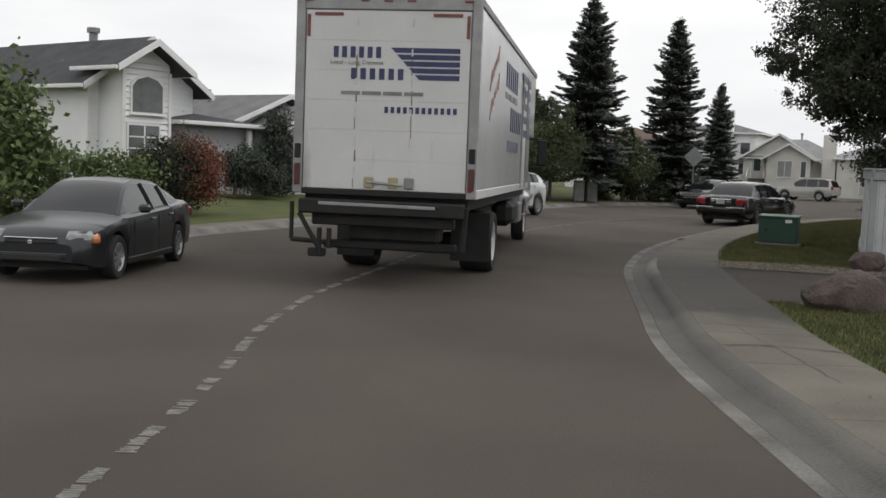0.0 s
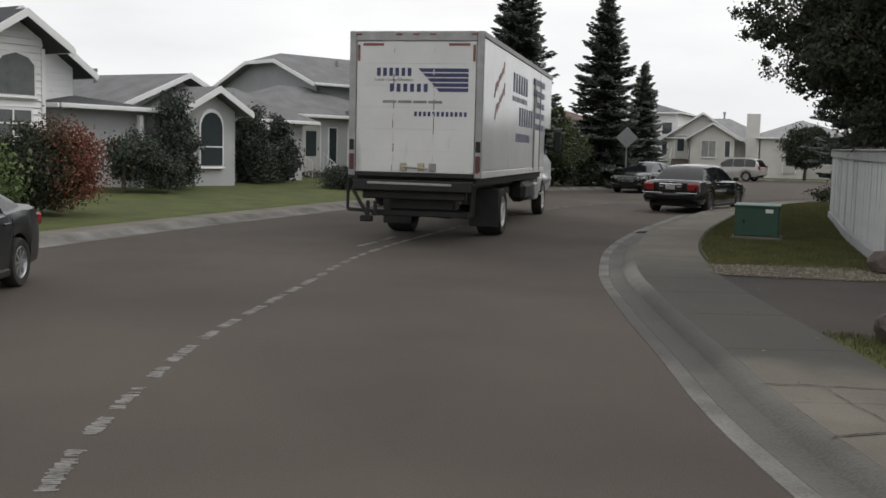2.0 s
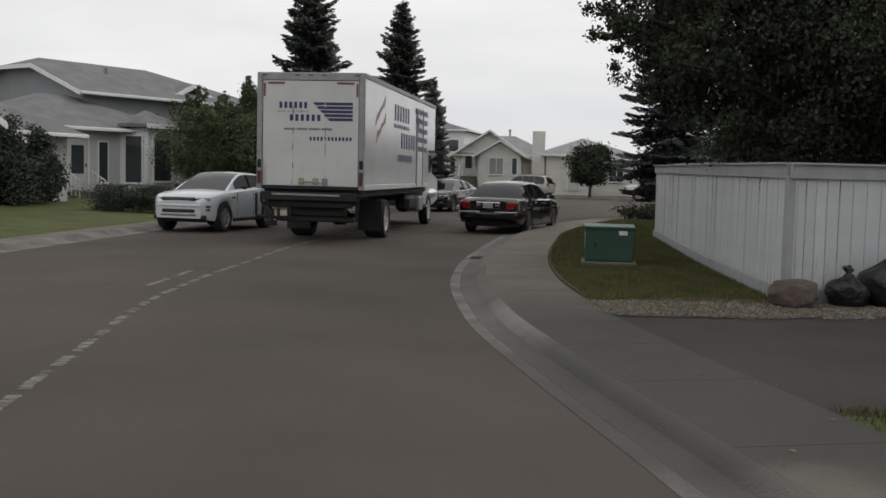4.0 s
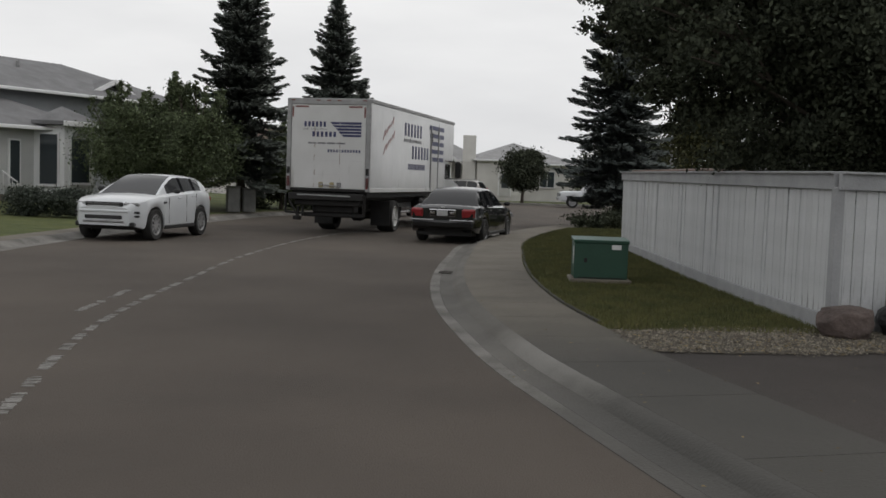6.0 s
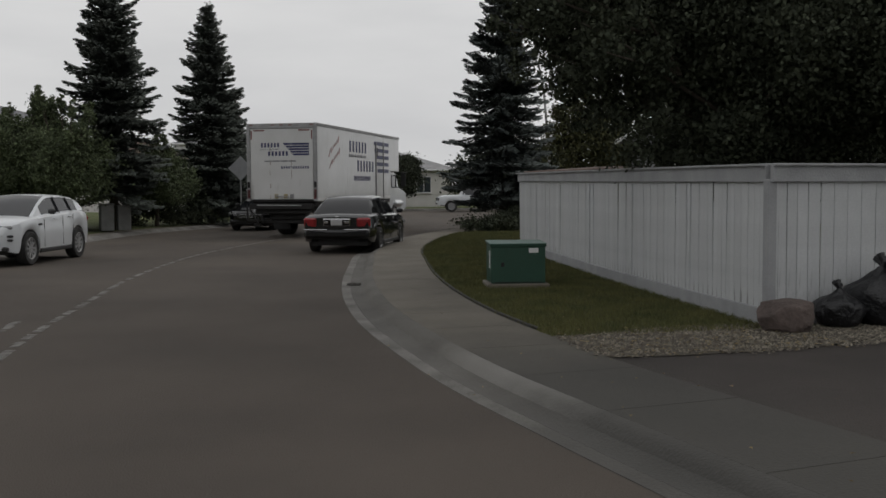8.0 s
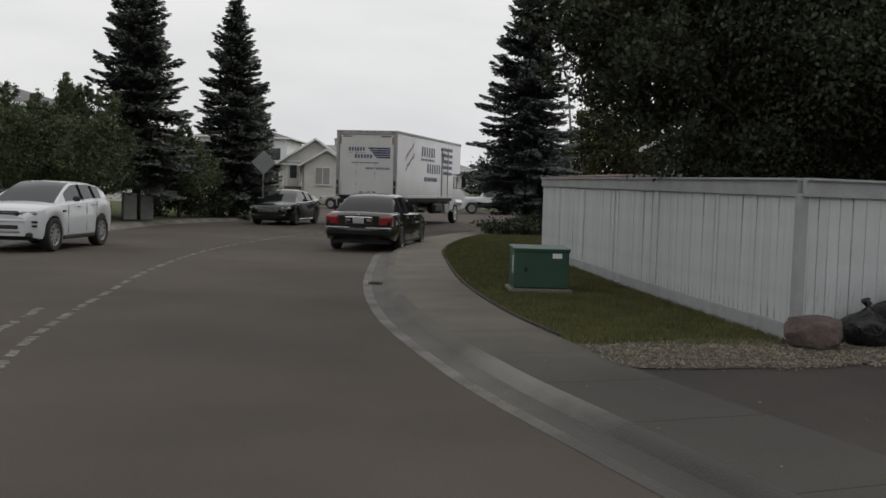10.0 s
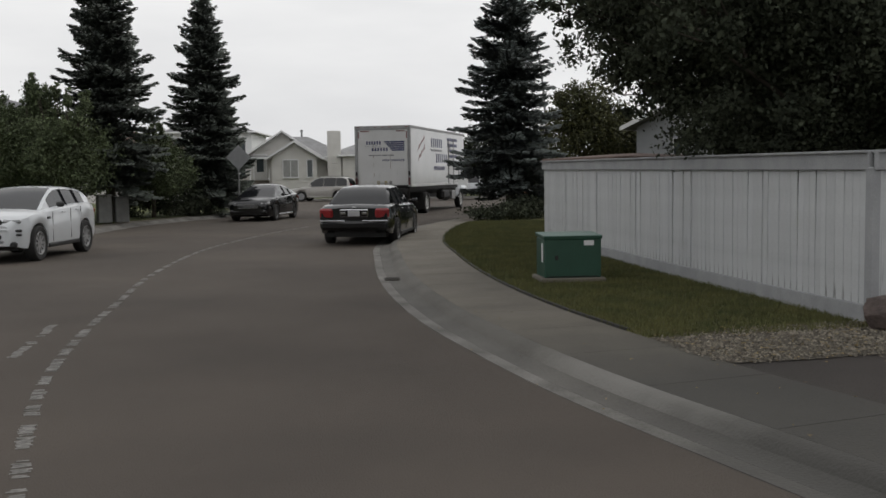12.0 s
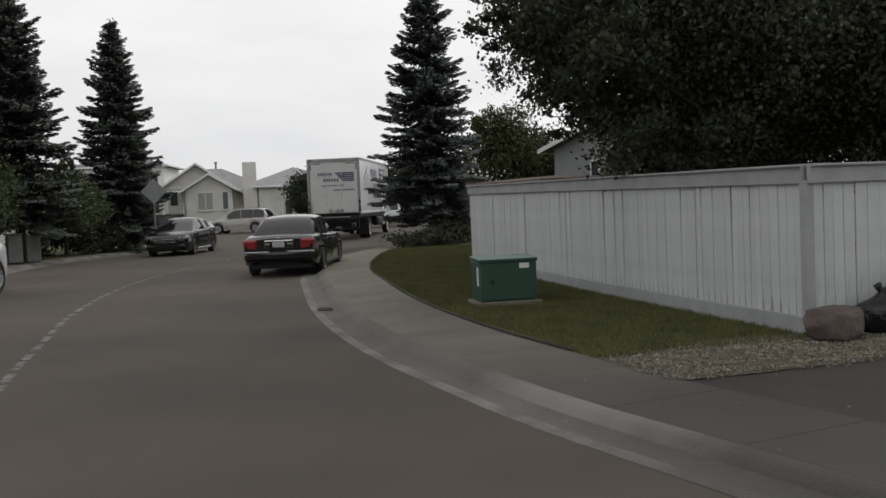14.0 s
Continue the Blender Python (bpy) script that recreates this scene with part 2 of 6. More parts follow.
M_BLACKCAR = mat("black_car_paint", (0.004, 0.004, 0.005), (0.006, 0.006, 0.007), rough=0.14, scale=2, fine=90, bump=0.0, coat=0.45, spec=0.4)
M_GREYCAR = mat("charcoal_car_paint", (0.011, 0.013, 0.016), (0.016, 0.018, 0.021), rough=0.3, metal=0.1, scale=2, fine=90, bump=0, coat=0.35)
M_WHITECAR = mat("white_car_paint", (0.58, 0.60, 0.62), (0.63, 0.65, 0.67), rough=0.3, scale=2, fine=90, bump=0, coat=0.8)
M_SILVERCAR = mat("champagne_car_paint", (0.36, 0.345, 0.325), (0.40, 0.385, 0.36), rough=0.35, metal=0.35, scale=2, fine=90, bump=0, coat=0.6)
M_SIDING = lapped(mat("white_siding", (0.74, 0.745, 0.745), (0.80, 0.80, 0.795), rough=0.7, scale=1.0, fine=25, bump=0))
M_GREYWALL = mat("grey_stucco", (0.40, 0.405, 0.41), (0.47, 0.475, 0.48), rough=0.9, scale=1.2, fine=60, bump=0.5)
M_UPPERGREY = mat("blue_grey_stucco", (0.25, 0.26, 0.27), (0.31, 0.32, 0.33), rough=0.9, scale=1.2, fine=60, bump=0.5)
M_PALEWALL = mat("pale_stucco", (0.50, 0.505, 0.50), (0.58, 0.58, 0.57), rough=0.9, scale=1.2, fine=60, bump=0.5)
M_CREAM = lapped(mat("cream_siding", (0.58, 0.56, 0.53), (0.66, 0.645, 0.61), rough=0.85, scale=1.2, fine=30, bump=0))
M_TRIM = mat("white_trim", (0.72, 0.72, 0.72), (0.80, 0.80, 0.80), rough=0.6, scale=2, fine=30, bump=0.05)
M_ROOFDARK = mat("dark_shingles", (0.040, 0.042, 0.046), (0.070, 0.072, 0.077), rough=0.95, scale=1.5, fine=18, bump=0.8)
M_ROOFGREY = mat("grey_shingles", (0.135, 0.135, 0.138), (0.20, 0.20, 0.205), rough=0.95, scale=1.5, fine=18, bump=0.8)
M_ROOFPALE = mat("pale_grey_shingles", (0.23, 0.23, 0.232), (0.32, 0.32, 0.322), rough=0.95, scale=1.5, fine=18, bump=0.8)
M_ROOFRED = mat("brown_shingles", (0.11, 0.075, 0.062), (0.16, 0.115, 0.10), rough=0.95, scale=1.5, fine=18, bump=0.8)
M_PANE = glass("window_glass", (0.045, 0.055, 0.06), 0.05)
M_PANEPALE = mat("curtained_glass", (0.26, 0.26, 0.25), (0.34, 0.34, 0.33), rough=0.12, scale=5, fine=30, bump=0)
M_PANEGREY = mat("dim_window_glass", (0.10, 0.112, 0.112), (0.15, 0.16, 0.158), rough=0.10, scale=3, fine=30, bump=0)
M_DOORPALE = mat("pale_door_paint", (0.5, 0.49, 0.47), (0.56, 0.55, 0.53), rough=0.5, scale=3, fine=30, bump=0.05)
M_NEEDLE = mat("spruce_needles", (0.058, 0.072, 0.062), (0.112, 0.125, 0.105), rough=0.9, scale=2, fine=25, bump=0, island=0.45)
M_BLUENEEDLE = mat("blue_spruce_needles", (0.058, 0.072, 0.068), (0.112, 0.128, 0.120), rough=0.9, scale=2, fine=25, bump=0, island=0.45)
M_BARK = mat("bark", (0.045, 0.036, 0.028), (0.085, 0.07, 0.055), rough=0.95, scale=5, fine=30, bump=0.9)
M_LEAFDARK = mat("dark_leaves", (0.033, 0.040, 0.028), (0.064, 0.072, 0.046), rough=0.9, scale=2, fine=25, bump=0, island=0.5, spec=0.22)
M_LEAFSHRUB = mat("evergreen_shrub_leaves", (0.036, 0.046, 0.036), (0.068, 0.082, 0.062), rough=0.85, scale=2, fine=25, bump=0, island=0.4)
M_LEAF = mat("green_leaves", (0.058, 0.078, 0.036), (0.105, 0.130, 0.060), rough=0.8, scale=2, fine=25, bump=0, island=0.5)
M_LEAFLIGHT = mat("light_green_leaves", (0.07, 0.10, 0.035), (0.13, 0.17, 0.06), rough=0.8, scale=2, fine=25, bump=0, island=0.4)
M_LEAFOLIVE = mat("olive_leaves", (0.028, 0.034, 0.012), (0.075, 0.074, 0.022), rough=0.8, scale=2, fine=25, bump=0, island=0.5)
M_LEAFRED = mat("red_leaves", (0.13, 0.042, 0.024), (0.22, 0.080, 0.042), rough=0.8, scale=2, fine=25, bump=0, island=0.4)
M_SIGN = mat("grey_sign_back", (0.24, 0.245, 0.25), (0.30, 0.305, 0.31), rough=0.5, metal=0.5, scale=4, fine=30, bump=0.05)
M_POST = mat("galvanised_post", (0.22, 0.22, 0.22), (0.3, 0.3, 0.3), rough=0.55, metal=0.6, scale=6, fine=30, bump=0.1)
M_PEDESTAL = mat("weathered_pedestal", (0.17, 0.172, 0.165), (0.24, 0.24, 0.23), rough=0.8, scale=4, fine=30, bump=0.15)
M_CRACK = mat("dark_joint", (0.03, 0.028, 0.025), (0.05, 0.046, 0.04), rough=1, scale=8, fine=40, bump=0.3)
M_IRON = mat("cast_iron", (0.02, 0.018, 0.016), (0.045, 0.036, 0.03), rough=0.8, metal=0.4, scale=8, fine=40, bump=0.4)
M_LABELWHITE = mat("white_sticker", (0.6, 0.6, 0.6), (0.66, 0.66, 0.66), rough=0.5, bump=0)


# ---- mesh helpers ----
def part(name, bm, material, parent=None, label="", smooth=0.0):
    """Link a bmesh as one mesh object under a thing; smooth: degrees below which edges are shaded round."""
    me = bpy.data.meshes.new(name)
    if smooth:
        for f in bm.faces:
            f.smooth = True
    bm.to_mesh(me)
    bm.free()
    if smooth:
        me.set_sharp_from_angle(angle=radians(smooth))
    me.materials.append(material)
    ob = new(name, me)
    ob.parent = parent
    return tagged(ob, label)


def raw(name, verts, faces, material, parent=None, label=""):
    me = bpy.data.meshes.new(name)
    me.from_pydata(verts, [], faces)
    me.update()
    me.materials.append(material)
    ob = new(name, me)
    ob.parent = parent
    return tagged(ob, label)


def thing(name, m, label, category, group="", kind=""):
    ob = new(name)
    ob.matrix_basis = m
    ob.empty_display_size = 0.2
    return tagged(ob, label, category, group, kind)


def box(bm, c, s, rot=(0, 0, 0), bevel=0.0):
    """A box of size s about c, turned by degrees, with rounded edges."""
    made = bmesh.ops.create_cube(bm, size=1, matrix=pose(*c, *rot) @ Matrix.Diagonal((*s, 1)))
    if bevel:
        edges = {e for v in made["verts"] for e in v.link_edges}
        bmesh.ops.bevel(bm, geom=list(edges), offset=bevel, segments=1, affect="EDGES")
    return bm


def boxed(c, s, rot=(0, 0, 0), bevel=0.0):
    return box(bmesh.new(), c, s, rot, bevel)


def tube(bm, a, b, r0, r1=None, sides=10):
    """A tapered round bar from a to b."""
    a, b = Vector(a), Vector(b)
    d = b - a
    q = d.to_track_quat("Z", "Y").to_matrix().to_4x4()
    bmesh.ops.create_cone(bm, cap_ends=True, segments=sides, radius1=r0, radius2=r0 if r1 is None else r1, depth=d.length,
                          matrix=Matrix.Translation((a + b) / 2) @ q)
    return bm


def lathe(bm, profile, sides=28, axis="X"):
    """Turn a profile of (radius, along) about the axis."""
    rings = []
    for r, h in profile:
        ring = []
        for k in range(sides):
            a = 2 * math.pi * k / sides
            p = (h, r * math.cos(a), r * math.sin(a)) if axis == "X" else (r * math.cos(a), r * math.sin(a), h)
            ring.append(bm.verts.new(p))
        rings.append(ring)
    for r0, r1 in zip(rings, rings[1:]):
        for k in range(sides):
            bm.faces.new((r0[k], r0[(k + 1) % sides], r1[(k + 1) % sides], r1[k]))
    return bm


def prism(bm, outline, depth, m=None):
    """A flat outline in x and z, extruded along y by depth."""
    m = m or Matrix()
    a = [bm.verts.new(m @ Vector((x, 0, z))) for x, z in outline]
    b = [bm.verts.new(m @ Vector((x, depth, z))) for x, z in outline]
    bm.faces.new(a)
    bm.faces.new(b[::-1])
    for k in range(len(a)):
        j = (k + 1) % len(a)
        bm.faces.new((a[j], a[k], b[k], b[j]))
    bmesh.ops.recalc_face_normals(bm, faces=bm.faces[:])
    return bm


def sheet(name, outline, z, material, parent=None, label=""):
    """A flat piece of ground with the given outline."""
    bm = bmesh.new()
    f = bm.faces.new([bm.verts.new((x, y, z)) for x, y in outline])
    if f.calc_center_median() and f.normal.z < 0:
        f.normal_flip()
    bmesh.ops.triangulate(bm, faces=[f])
    for g in bm.faces:
        g.normal_update()
        if g.normal.z < 0:
            g.normal_flip()
    return part(name, bm, material, parent, label)


def smooth_line(points, step=0.5):
    """A rounded line through the points, at even steps."""
    p = [Vector((x, y, 0)) for x, y in points]
    out = []
    for i in range(len(p) - 1):
        a, b, c, d = p[max(i - 1, 0)], p[i], p[i + 1], p[min(i + 2, len(p) - 1)]
        n = max(2, int((c - b).length / step))
        for k in range(n):
            t = k / n
            out.append(0.5 * (2 * b + (c - a) * t + (2 * a - 5 * b + 4 * c - d) * t * t + (3 * b - a - 3 * c + d) * t ** 3))
    out.append(p[-1])
    return out


def aside(line, k, offset):
    """The point beside step k of a line, to the right by offset."""
    d = (line[min(k + 1, len(line) - 1)] - line[max(k - 1, 0)]).normalized()
    return line[k] + Vector((d.y, -d.x, 0)) * offset


def strip(name, line, profile, material, parent=None, label="", smooth=40):
    """A band along a line with a profile of (offset to the right, height)."""
    bm = bmesh.new()
    rows = [[bm.verts.new(aside(line, k, o) + Vector((0, 0, z))) for o, z in profile] for k in range(len(line))]
    for a, b in zip(rows, rows[1:]):
        for j in range(len(profile) - 1):
            bm.faces.new((a[j], a[j + 1], b[j + 1], b[j]))
    bmesh.ops.recalc_face_normals(bm, faces=bm.faces[:])
    up = sum(f.normal.z for f in bm.faces)
    if up < 0:
        bmesh.ops.reverse_faces(bm, faces=bm.faces[:])
    return part(name, bm, material, parent, label, smooth)


# ---- the ground, the road and its kerbs ----
RIGHT_EDGE = smooth_line([(6.0, -14), (4.6, -8), (3.9, -5), (3.26, -3.06), (2.66, -1.35), (2.19, 0.0), (1.72, 1.68), (1.33, 3.6), (0.93, 5.5),
                          (0.60, 7.2), (0.26, 9.2), (0.03, 11.7), (-0.06, 13.7), (0.0, 16.4), (0.22, 19.3), (0.62, 22.7), (1.12, 26.4),
                          (2.2, 31.0), (3.8, 35.8), (5.7, 39.6), (9.0, 43.6), (14, 46.8), (24, 50), (60, 54)])
LEFT_EDGE = smooth_line([(-7.6, -14), (-8.4, -4), (-8.85, 4), (-8.95, 10), (-8.8, 15), (-8.45, 20), (-8.1, 25), (-7.3, 32), (-5.9, 40.0),
                         (-4.4, 44.0), (-2.6, 47.5), (-1.6, 51), (-1.6, 58), (-3, 65), (-8, 71), (-20, 75), (-60, 80)])
tagged(sheet("ground", [(-1500, -1500), (1500, -1500), (1500, 1500), (-1500, 1500)], -0.06, M_FIELD), "dull green open ground reaching the horizon", "ground", kind="structure")
road_out = [(p.x, p.y) for p in RIGHT_EDGE] + [(60, 79), (12, 77.5), (-10, 78.5), (-60, 90)] + [(p.x, p.y) for p in reversed(LEFT_EDGE)]
tagged(sheet("road", road_out, 0.0, M_ASPHALT), "worn brown-grey asphalt residential street curving to the right", "road", kind="structure")
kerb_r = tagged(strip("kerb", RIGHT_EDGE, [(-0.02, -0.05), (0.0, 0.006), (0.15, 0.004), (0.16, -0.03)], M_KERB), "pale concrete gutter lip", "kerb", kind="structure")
tagged(strip("gutter", RIGHT_EDGE, [(0.15, -0.02), (0.155, 0.003), (0.31, 0.001), (0.37, 0.03)], M_GUTTER), "dark concrete gutter", "gutter", kind="structure")
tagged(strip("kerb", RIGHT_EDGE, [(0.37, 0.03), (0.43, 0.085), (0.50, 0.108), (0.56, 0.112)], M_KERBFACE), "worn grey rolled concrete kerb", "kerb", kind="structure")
kerb_l = tagged(strip("kerb", LEFT_EDGE, [(0.02, -0.05), (0.0, 0.006), (-0.28, 0.004), (-0.36, 0.05), (-0.46, 0.105), (-0.56, 0.112)], M_KERB),
                "pale worn rolled concrete kerb and gutter", "kerb", kind="structure")
walk_l = tagged(strip("pavement", LEFT_EDGE, [(-0.56, 0.110), (-1.15, 0.118), (-1.16, -0.05)], M_CONCRETE), "narrow pale concrete footpath beside the lawns", "pavement", kind="structure")
tagged(strip("lawn", LEFT_EDGE, [(-1.15, 0.10), (-1.25, 0.13), (-4, 0.22), (-9, 0.45), (-30, 0.6)], M_LAWN), "short green front lawns rising to the houses", "lawn", kind="structure")
WALK_BACK = 1.68
lawn_r = [(p.x, p.y) for p in (aside(RIGHT_EDGE, k, WALK_BACK) for k in range(len(RIGHT_EDGE)))]
tagged(sheet("lawn", [q for q in lawn_r if 10.85 < q[1] < 60] + [(60, 80), (60, 10.9)], 0.115, M_GRASS), "green verge of short grass beside the white fence", "lawn", kind="structure")
tagged(sheet("lawn", [(30, -14)] + [q for q in lawn_r if q[1] < 4.75] + [(30, 5.6)], 0.118, M_LAWN), "trimmed green lawn around a boulder", "lawn", kind="structure")
tagged(sheet("driveway", [q for q in lawn_r if 3.6 < q[1] < 11.0] + [(4.3, 11.2), (9, 11.8), (30, 13), (30, 4.6)], 0.112, M_DRIVE), "dark patched asphalt driveway", "driveway", kind="structure")
tagged(sheet("gravel_bed", [q for q in lawn_r if 9.35 < q[1] < 10.95] + [(2.75, 11.2), (4.2, 11.3), (4.4, 11.25), (9, 12.1), (9, 10.9), (4.9, 9.95), (4.1, 9.6), (2.7, 9.4)], 0.120, M_SOIL), "bed of pale crushed gravel below the fence", "gravel", kind="structure")
tagged(sheet("lawn", [(-60, 90.4), (-10, 79), (12, 78), (60, 79.5), (60, 140), (-60, 140)], 0.1, M_LAWN), "far green front lawns across the side street", "lawn", kind="structure")
tagged(strip("kerb", smooth_line([(-60, 90), (-10, 78.5), (12, 77.5), (60, 79)], 3), [(0.1, -0.02), (0, 0.1), (-0.35, 0.115), (-1.5, 0.12)], M_KERB), "pale far kerb and footpath", "kerb", kind="structure")


# ---- plants ----
def cards(rng, centres, size, aspect=0.6, droop=0.0):
    """Many small leaves, each a folded pair of triangles, at the centres."""
    n = len(centres)
    a = rng.normal(size=(n, 3))
    a /= np.linalg.norm(a, axis=1)[:, None]
    a[:, 2] -= droop
    b = rng.normal(size=(n, 3))
    b -= a * np.sum(a * b, axis=1)[:, None] / np.sum(a * a, axis=1)[:, None]
    b /= np.linalg.norm(b, axis=1)[:, None]
    s = size * rng.uniform(0.6, 1.35, size=(n, 1))
    v = np.stack([centres - a * s / 2, centres + b * s * aspect / 2, centres + a * s / 2, centres - b * s * aspect / 2], axis=1).reshape(-1, 3)
    return v


def leaf_mesh(name, v, material, parent, label=""):
    n = len(v) // 4
    me = bpy.data.meshes.new(name)
    me.vertices.add(n * 4)
    me.vertices.foreach_set("co", v.astype(np.float32).ravel())
    me.loops.add(n * 4)
    me.loops.foreach_set("vertex_index", np.arange(n * 4, dtype=np.int32))
    me.polygons.add(n)
    me.polygons.foreach_set("loop_start", np.arange(0, n * 4, 4, dtype=np.int32))
    me.update(calc_edges=True)
    me.materials.append(material)
    ob = new(name, me)
    ob.parent = parent
    return tagged(ob, label)


def broadleaf(name, at, label, blobs, leaves, size, material, trunk_r=0.12, trunk_top=2.0, seed=1, group="", clumps=60, accent=None, fill=0, spread=0.26):
    """A tree or shrub: trunk, limbs and a crown of leaves gathered in clumps within uneven lobes (x, y, z, rx, ry, rz)."""
    rng = np.random.default_rng(seed)
    t = thing(name, pose(*at), label, "tree" if "tree" in name else "shrub", group)
    if trunk_r:
        bm = bmesh.new()
        tube(bm, (0, 0, -0.2), (0.05, 0, trunk_top), trunk_r * 1.25, trunk_r * 0.7)
        for x, y, z, rx, ry, rz in blobs:
            tube(bm, (0.04, 0, trunk_top * rng.uniform(0.6, 0.95)), (x, y, z), trunk_r * 0.35, trunk_r * 0.06, 6)
            for _ in range(3):
                q = rng.normal(size=3)
                q /= np.linalg.norm(q)
                tube(bm, (x * 0.7, y * 0.7, trunk_top * 0.8 + (z - trunk_top * 0.8) * 0.7), (x + q[0] * rx * 0.8, y + q[1] * ry * 0.8, z + q[2] * rz * 0.8), trunk_r * 0.16, trunk_r * 0.04, 5)
        part("trunk", bm, M_BARK, t, smooth=60)
    pts = []
    vol = np.array([b[3] * b[4] * b[5] for b in blobs]) ** (2 / 3)
    for b, share in zip(blobs, vol / vol.sum()):
        k = max(6, int(clumps * share * len(blobs) ** 0.5))
        d = rng.normal(size=(k, 3))
        d /= np.linalg.norm(d, axis=1)[:, None]
        c = d * rng.uniform(0.45, 1.02, size=(k, 1)) * np.array(b[3:]) + np.array(b[:3])
        m = int(leaves * share / k)
        r = spread * (b[3] * b[4] * b[5]) ** (1 / 3)
        for cc in c:
            pts.append(cc + rng.normal(size=(m, 3)) * r * rng.uniform(0.5, 1.0) * np.array((1, 1, 0.75)))
    pts = np.concatenate(pts)
    pts = pts[pts[:, 2] > 0.03]
    if accent is not None:
        pick = accent[0](pts, rng)
        leaf_mesh("leaves", cards(rng, pts[pick], size, 0.65, 0.2), accent[1], t, accent[2])
        pts = pts[~pick]
    v = cards(rng, pts, size, 0.65, 0.2)
    if fill:
        inner = []
        for b, share in zip(blobs, vol / vol.sum()):
            d = rng.normal(size=(int(fill * share), 3))
            d /= np.linalg.norm(d, axis=1)[:, None]
            inner.append(d * rng.uniform(0.2, 0.82, size=(len(d), 1)) * np.array(b[3:]) + np.array(b[:3]))
        inner = np.concatenate(inner)
        v = np.concatenate([v, cards(rng, inner[inner[:, 2] > 0.1], size * 1.5, 0.75, 0.1)])
    leaf_mesh("crown", v, material, t)
    return t


def spruce(at, height, radius, seed, label, material, low=0.35, turn=0.0, group="spruces", tier=0.31):
    """A conifer: straight trunk and whorls of drooping boughs, each bough a spine with needle sprays."""
    rng = np.random.default_rng(seed)
    t = thing("spruce_tree", pose(*at, 0, 0, turn), label, "tree", group)
    bm = bmesh.new()
    tube(bm, (0, 0, -0.2), (0, 0, height * 0.97), 0.025 * height ** 0.9, 0.015, 8)
    part("trunk", bm, M_BARK, t, smooth=60)
    cs, us, ln = [], [], []
    z = low
    while z < height - 0.10:
        f = 1 - (z - low) / (height - low)
        reach = radius * min(1.0, f ** 0.76 + 0.03) * min(1.0, 0.74 + 0.2 * (z - low))
        n = int(7 + 4 * f)
        a0 = rng.uniform(0, 6.28)
        for b in range(n):
            a = a0 + 6.283 * b / n + rng.normal() * 0.17
            r = reach * rng.uniform(0.60, 1.14)
            z0 = z + rng.normal() * 0.15
            sag = 0.66 * f - 0.20 + rng.normal() * 0.09
            steps = max(4, int(r / 0.085))
            out = np.array((math.cos(a), math.sin(a), 0.0))
            side = np.array((-math.sin(a), math.cos(a), 0.0))
            for st in range(steps + 1):
                q = st / steps
                p = out * r * q + np.array((0, 0, z0 + r * (-sag * q - 0.26 * q * (1 - q) + 0.10 * q ** 3)))
                w = 0.06 + 0.60 * min(r, 1.9) * (q + 0.14) * (1.05 - q)
                for sgn in (-1, 1):
                    d = out * 0.62 + side * sgn * 0.8 + np.array((0, 0, rng.normal() * 0.07 - 0.12 + 0.10 * q))
                    d /= np.linalg.norm(d)
                    for e in (0.2, 0.55, 0.9):
                        cs.append(p + d * w * e * rng.uniform(0.8, 1.2) + np.array((0, 0, -0.13 * rng.random() * (1.3 - q))))
                        us.append(d)
                        ln.append(rng.uniform(0.13, 0.22) * (0.55 + 0.45 * min(1.0, r)))
                cs.append(p)
                us.append(out * 0.95 + np.array((0, 0, 0.02 - 0.12 * (1 - q))))
                ln.append(rng.uniform(0.15, 0.24) * (0.6 + 0.4 * min(1.0, r)))
        # short twigs close about the trunk
        for _ in range(int(24 + 190 * f)):
            a, q = rng.uniform(0, 6.28), rng.uniform(0.02, 0.60) * reach
            d = np.array((math.cos(a), math.sin(a), rng.normal() * 0.5))
            cs.append(np.array((math.cos(a) * q, math.sin(a) * q, z + rng.uniform(-0.26, 0.26))))
            us.append(d / np.linalg.norm(d))
            ln.append(rng.uniform(0.12, 0.30) * (0.5 + 0.5 * f))
        z += tier * rng.uniform(0.85, 1.15) * (0.45 + 0.60 * f)
    c, u, ln = np.array(cs), np.array(us), np.array(ln)[:, None]
    up = np.array((0, 0, 1.0))
    side = np.cross(u, up)
    side /= np.linalg.norm(side, axis=1)[:, None]
    hang = np.array((0, 0, -1.0)) * ln * 0.34
    v = np.stack([c - u * ln * 0.1, c + u * ln * 0.5 + side * ln * 0.36 + hang, c + u * ln, c + u * ln * 0.5 - side * ln * 0.36 + hang * 0.8], axis=1).reshape(-1, 3)
    leaf_mesh("crown", v, material, t)
    return t


